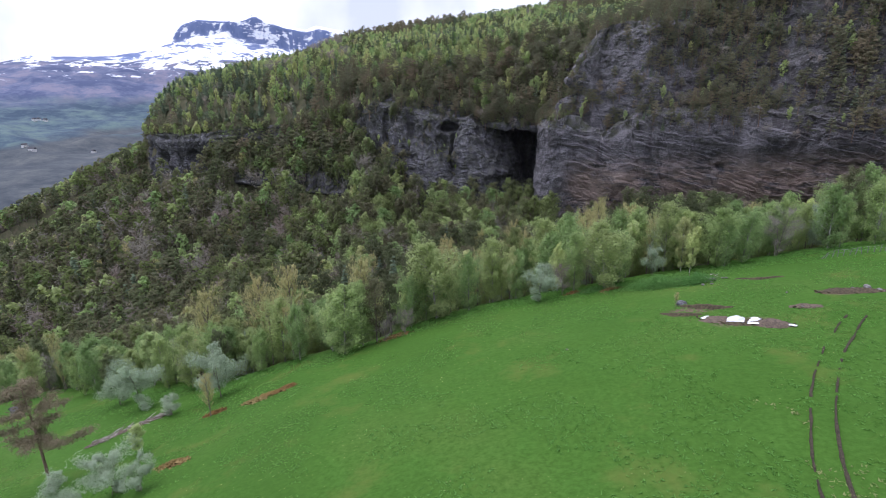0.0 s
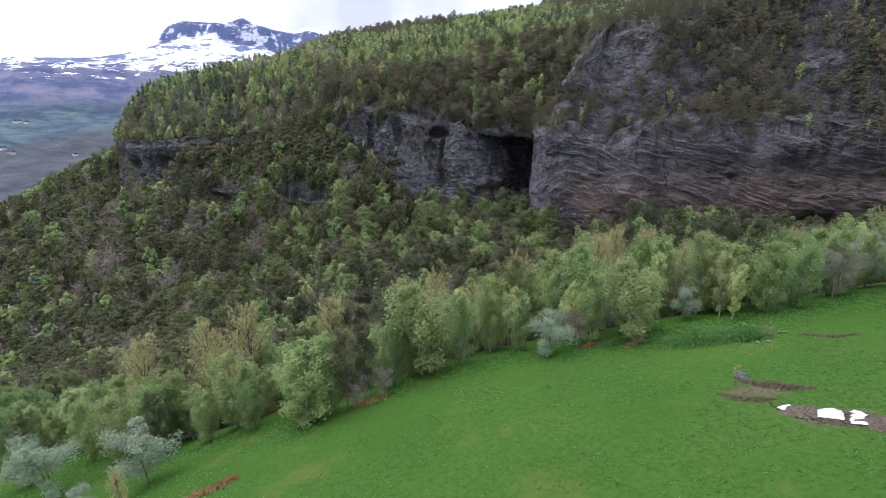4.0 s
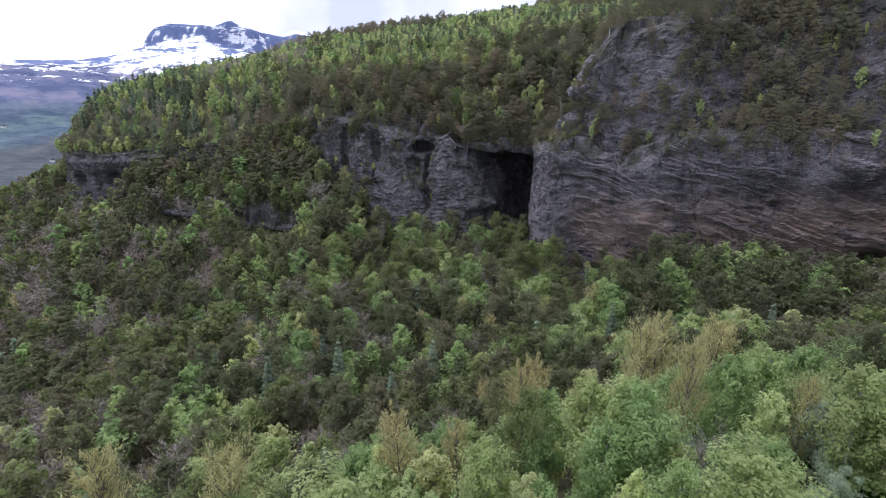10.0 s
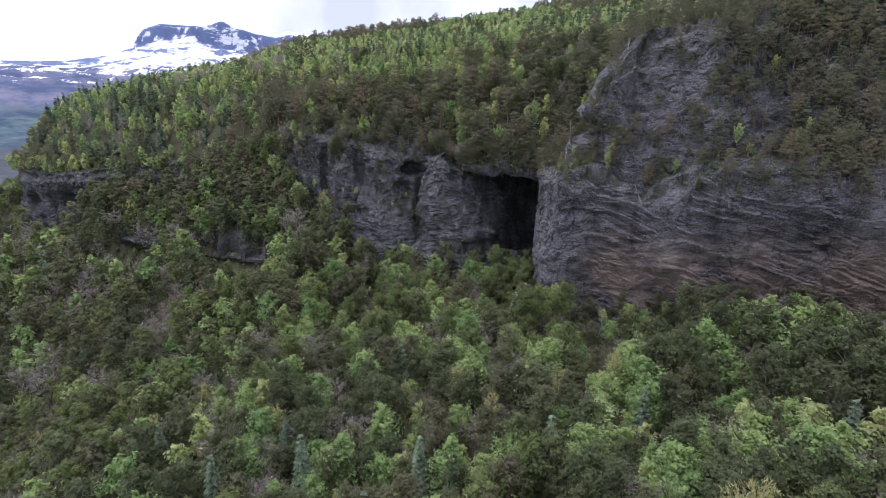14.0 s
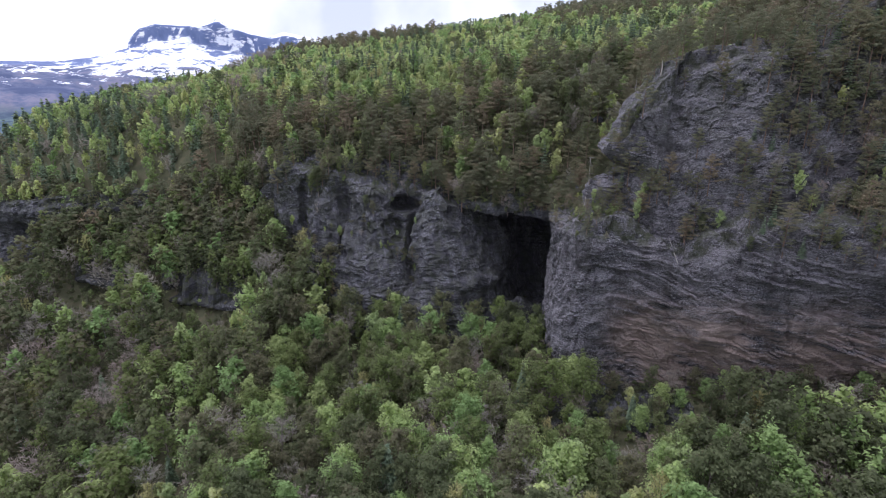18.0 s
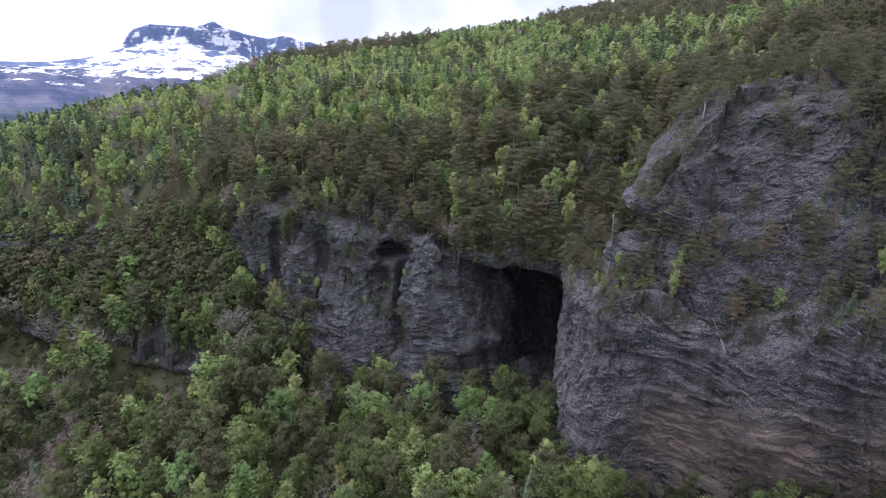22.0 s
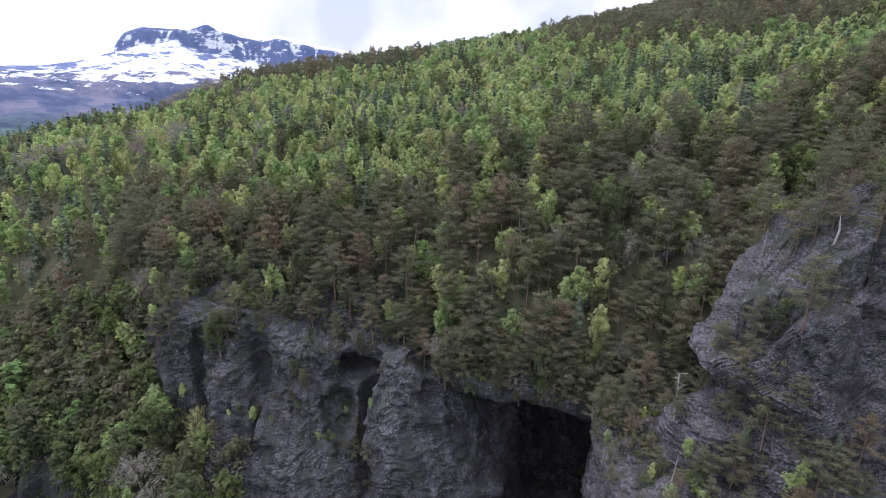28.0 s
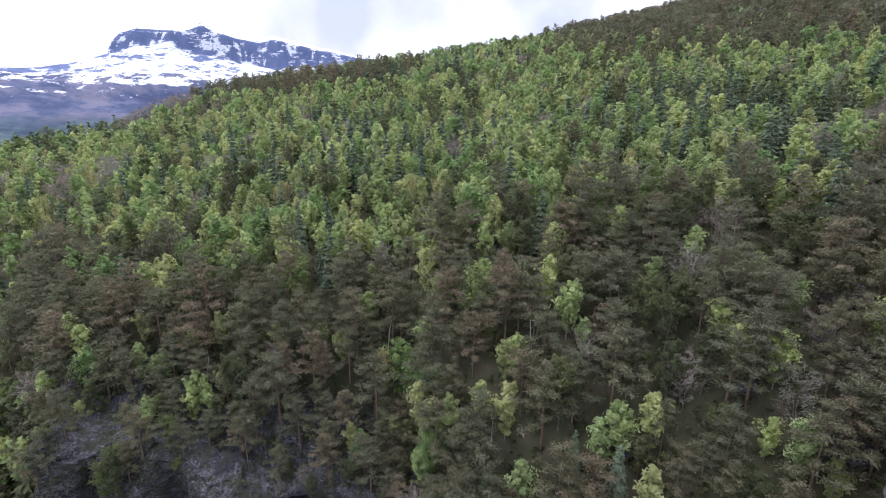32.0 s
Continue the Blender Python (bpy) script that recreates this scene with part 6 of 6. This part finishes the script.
def fence():
    a = anchor("fence", 58, 71, "leaning weathered wooden fence with wire at the meadow edge", "fence")
    rng = np.random.default_rng(6)
    pts = []
    for i in range(17):
        x, y = 54.6 + i * 0.66 + rng.normal(0, 0.1), 72.5 - 0.2 * i
        z = float(ground_z(x, y))
        tilt = rng.normal(0, 0.12) + (0.45 if i < 2 else 0)
        top = (x + tilt, y + rng.normal(0, 0.08), z + rng.uniform(0.85, 1.15))
        log("fence_post", (x, y, z - 0.2), top, 0.06, a, MAT_GREY_BOARD)
        pts.append(top)
    for p, q in zip(pts[:-1], pts[1:]):
        for f in (0.95, 0.55):
            zp, zq = float(ground_z(p[0], p[1])), float(ground_z(q[0], q[1]))
            log("wire", (p[0], p[1], zp + (p[2] - zp) * f), (q[0], q[1], zq + (q[2] - zq) * f), 0.012, a, MAT_WIRE)


def hay_hut(x, y):
    """A small weathered shed with a pitched roof."""
    z = float(ground_z(x, y))
    a = tagged(new("shed"), "small weathered grey wooden shed in the meadow", "shed")
    a.matrix_world = pose(x, y, z, 0, 0, 65) @ Matrix.Diagonal((0.7, 0.7, 0.85, 1))

    def box(name, cx, cy, cz, sx, sy, sz, mat, rx=0):
        bm = bmesh.new()
        bmesh.ops.create_cube(bm, size=1.0)
        bmesh.ops.transform(bm, matrix=pose(cx, cy, cz, rx, 0, 0) @ Matrix.Diagonal((sx, sy, sz, 1)), verts=bm.verts)
        bmesh.ops.bevel(bm, geom=bm.edges[:], offset=0.02, segments=1, affect="EDGES")
        return part(name, bm, mat, a)

    for i in range(6):
        box("board", 0, -0.9, 0.15 + i * 0.27, 2.2, 0.06, 0.25, MAT_GREY_BOARD)
        box("board", 0, 0.9, 0.15 + i * 0.27, 2.2, 0.06, 0.25, MAT_GREY_BOARD)
    for i in range(6):
        box("board", -1.1, 0, 0.15 + i * 0.27, 0.06, 1.74, 0.25, MAT_GREY_BOARD)
        if i > 2:
            box("board", 1.1, 0, 0.15 + i * 0.27, 0.06, 1.74, 0.25, MAT_GREY_BOARD)
    box("roof", 0, -0.58, 1.98, 2.7, 1.45, 0.07, MAT_DARK_BOARD, 32)
    box("roof", 0, 0.58, 1.98, 2.7, 1.45, 0.07, MAT_DARK_BOARD, -32)


def snag(x, y, z, h, lean=(0.0, 0.0), seed=0, twigs=7, r=None, label="bleached dead standing tree with broken branches"):
    """A dead, bleached trunk with stubs of branches."""
    a = tagged(new("dead_tree"), label, "dead tree", "dead trees")
    rng = np.random.default_rng(seed)
    r = r or 0.013 * h + 0.04
    p0, p1 = np.array([x, y, z - 0.3]), np.array([x + lean[0] * h, y + lean[1] * h, z + h])
    mid = (p0 + p1) / 2 + rng.normal(0, 0.02, 3) * h
    tr = join([tube(p0, mid, r, r * 0.75, 6), tube(mid, p1, r * 0.75, r * 0.3, 6)])
    ob = new("trunk", mesh_from("trunk", *tr, [MAT_DEAD_WOOD], True))
    ob.parent = a
    for i in range(twigs):
        t = rng.uniform(0.35, 0.98)
        s = p0 + (p1 - p0) * t
        az, ln = rng.uniform(0, 6.28), rng.uniform(0.05, 0.15) * h
        e = s + np.array([math.cos(az) * ln, math.sin(az) * ln, rng.uniform(-0.2, 0.5) * ln])
        e2 = e + np.array([math.cos(az + 0.7) * ln, math.sin(az + 0.7) * ln, rng.uniform(-0.4, 0.6) * ln]) * 0.6
        tw = join([tube(s, e, r * 0.35, r * 0.2, 4), tube(e, e2, r * 0.2, r * 0.08, 3)])
        b = new("branch", mesh_from("branch", *tw, [MAT_DEAD_WOOD], True))
        b.parent = a


def far_houses():
    """Farms on the far side of the valley."""
    rng = np.random.default_rng(9)
    X, Y, Z = FAR_GRID
    R, A = np.hypot(X, Y), np.degrees(np.arctan2(X, Y))
    for i, (az, r) in enumerate(((-37.0, 1960), (-36.7, 1990), (-36.3, 1950), (-38.0, 1540), (-37.6, 1520), (-33.2, 1500))):
        k = int(np.argmin((A - az) ** 2 * 900 + (R - r) ** 2))
        x, y, z = X.flat[k], Y.flat[k], Z.flat[k]
        a = tagged(new("farmhouse"), "far white farmhouse with a dark pitched roof", "house", "far farmhouses")
        a.matrix_world = pose(x, y, z, 0, 0, rng.uniform(0, 180))
        w, d, h = rng.uniform(9, 14), rng.uniform(7, 9), 5.0
        bm = bmesh.new()
        bmesh.ops.create_cube(bm, size=1.0)
        bmesh.ops.transform(bm, matrix=pose(0, 0, h / 2 - 1) @ Matrix.Diagonal((w, d, h + 2, 1)), verts=bm.verts)
        part("wall", bm, MAT_HOUSE_WHITE, a)
        bm = bmesh.new()
        vs = [bm.verts.new(c) for c in ((-w / 2 - 0.5, -d / 2 - 0.5, h), (w / 2 + 0.5, -d / 2 - 0.5, h), (w / 2 + 0.5, d / 2 + 0.5, h), (-w / 2 - 0.5, d / 2 + 0.5, h), (-w / 2 - 0.5, 0, h + 3.4), (w / 2 + 0.5, 0, h + 3.4))]
        for f in ((0, 1, 5, 4), (2, 3, 4, 5), (0, 4, 3), (1, 2, 5), (3, 2, 1, 0)):
            bm.faces.new([vs[j] for j in f])
        part("roof", bm, MAT_ROOF_GREY, a)
        for j in (-1, 1):
            for q in (-0.3, 0.0, 0.3):
                bm = bmesh.new()
                bmesh.ops.create_cube(bm, size=1.0)
                bmesh.ops.transform(bm, matrix=pose(q * w, j * (d / 2 + 0.02), 2.6) @ Matrix.Diagonal((1.3, 0.15, 1.5, 1)), verts=bm.verts)
                part("window", bm, MAT_ROOF_GREY, a)


wheel_ruts()
waste_heap()
turf_scarp(25.8, 57.6, 29.5, 55.0, 0.45, 3)
turf_scarp(28.8, 59.6, 33.5, 56.0, 0.6, 4)
turf_scarp(40.5, 69.0, 45.5, 66.0, 0.35, 6)
stone_heap("earth_heap", "dug earth heap with grey stones in the meadow", 46.5, 56.0, 3.4, 1.1, 16, -20, 21)
stone_heap("bark_heap", "low heap of brown bark in the grass", 39.6, 53.0, 1.6, 0.7, 2, -25, 22, MAT_BARK_MULCH)
tagged(stone("boulder", 29.4, 60.0, 0.6, 1, None, 0.3, DARK_STONES), "dark boulder beside a hollow in the turf", "boulder")
for k, (x, y, s) in enumerate(((36.2, 68.6, 0.26), (37.3, 68.4, 0.22), (13.5, 51.5, 0.12), (41, 58.5, 0.15))):
    tagged(stone("field_stone", x, y, s, k, None, 0.3), "pale stone lying in the grass", "stone", "field stones")
brush_pile()
brush_row()
leafy_patch("nettle_patch", "dense bright green nettles below the trees", "weeds", (31.5, 72.0), 4.2, 2.2, 1.4, 6500, 0.17, MAT_NETTLE, 1)
leafy_patch("nettle_clump", "dense bright green nettles around the brush pile", "weeds", (36.0, 70.8), 2.4, 1.6, 1.3, 3600, 0.17, MAT_NETTLE, 2)
leafy_patch("nettle_bank", "green weeds under the birches", "weeds", (24.0, 76.5), 3.4, 1.3, 0.6, 2400, 0.17, MAT_NETTLE, 3)
for k, (x, y, rx, ry) in enumerate(((-24.6, 60.1, 1.4, 0.6), (-22.6, 61.1, 1.4, 0.6), (-20.9, 62.0, 1.0, 0.5), (-30.4, 60.5, 1.3, 0.7), (-28.5, 46.5, 1.4, 0.7), (20.8, 77.0, 1.6, 0.6), (25.4, 74.6, 1.2, 0.5), (-7.5, 74.6, 2.0, 1.2))):
    leafy_patch("bracken_patch", "patch of dead red-brown bracken in the grass", "bracken", (x, y), rx, ry, 0.35, 700, 0.20, MAT_BRACKEN, 30 + k, 1.8, 0.2)
meadow_grass()
dandelions()
fence()
hay_hut(-74, 79)
FAR_GRID = ROCK_GRIDS["backdrop_mountain"]
far_houses()

# trees that stand alone in the meadow
plant("pine", -43.5, 48.0, 1.25, 40, 0, 1, -0.2, "", "crooked pine with a dead bleached top at the meadow edge", squash=0.95)
plant("willow", -33.0, 43.5, 0.85, 10, 0, 0, -0.2)
plant("willow", -36.5, 41.0, 0.75, 80, 0, 1, -0.2)
plant("willow", -29.5, 42.0, 0.6, 150, 0, 2, -0.2)
plant("young", -36.5, 53.0, 0.5, 70, 0, 1, -0.2)
plant("aspen", 28.0, 58.6, 0.15, 0, 2, 2, -0.1, "", "thin leafless sapling in the grass")
plant("bare", -9.0, 73.8, 0.62, 30, 0, 1, -0.2, "", "red-brown leafless bush at the meadow edge")
plant("bare", -6.0, 74.8, 0.55, 130, 0, 2, -0.2, "", "red-brown leafless bush at the meadow edge")

# dead trees
sx, sy, sz = rock_top(45.0, 219.2, 23, 17)
snag(sx, sy, sz, 6.5, (-0.01, 0.02), 1, 13)
sx, sy, sz = rock_top(43.3, 213.5, 14, 8)
snag(sx, sy, sz, 5.4, (0.10, 0.0), 2, 3, 0.11)
sx, sy, sz = rock_top(57.9, 215.2)
snag(sx, sy, sz, 3.0, (0.0, 0.0), 3, 4, 0.16)
for x, y, h in ((55.2, 221.5, 3.2), (51.5, 221.8, 2.2), (56.2, 223.2, 3.6)):
    sx, sy, sz = rock_top(x, y)
    snag(sx, sy, sz, h, (0.05, 0.0), int(x * 10), 5, 0.07)
sx, sy, sz = rock_top(60, 201.0, 6, 2)
snag(sx, sy - 0.3, sz, 4.6, (-0.30, 0.55), 4, 1, 0.10, "pale dead trunk leaning on the cliff")
sx, sy, sz = rock_top(84.5, 199, 20, 15)
snag(sx, sy, sz, 5.2, (0.25, 0.05), 5, 1, 0.12, "pale dead trunk leaning on the cliff")
for k, (x, y, h, lean) in enumerate(((28.0, 252.5, 3.5, (0.02, 0)), (53, 256, 7.0, (0.1, 0)), (26.0, 208.5, 6.5, (-0.25, 0)), (29, 205, 5.0, (0.2, 0)), (-25.5, 243, 6.0, (0.1, 0.1)), (14.0, 268, 7.0, (0.12, 0)), (34, 258, 6.5, (-0.1, 0)), (62, 262, 8, (0.0, 0.05)), (-14, 268, 6.5, (0.15, 0)), (83, 181, 7, (0.15, 0)))):
    snag(x, y, float(surface_z(x, y)), h, lean, 10 + k, 6)

# rocks that break through on the hillside
for k, (x, y, s) in enumerate(((92, 271, 3.2), (96, 280, 2.6), (88, 275, 2.0), (99, 284, 3.0), (11, 288.5, 2.2), (70, 251, 2.6), (74, 248, 3.2), (80, 246, 2.8), (66, 247, 2.0), (50, 236.5, 1.7), (53.5, 233.5, 1.5), (47, 240, 1.5), (58, 240, 2.1), (62, 238, 2.3), (56, 246, 1.9), (44, 247, 1.4))):
    tagged(stone("rock_outcrop", x, y, s, k, None, 0.1, DARK_STONES), "grey rock breaking through the forest floor", "rock", "hillside rocks")

# bushes that stand out on the cliff
for x, y, zlo, zhi, k, sc in ((44.3, 209.5, 8, 12, "young", 0.24), (52.5, 206.0, 8, 14, "young", 0.60), (45.5, 215, 14, 22, "young", 0.34), (53.5, 207, 8, 14, "pine", 0.62), (46, 219, 16, 24, "pine", 0.42)):
    bx, by, bz = rock_top(x, y, zhi, zlo)
    plant(k, bx, by, sc, 90 * x, 0, int(x) % 4, -0.3, "trees on the cliff", z=bz)
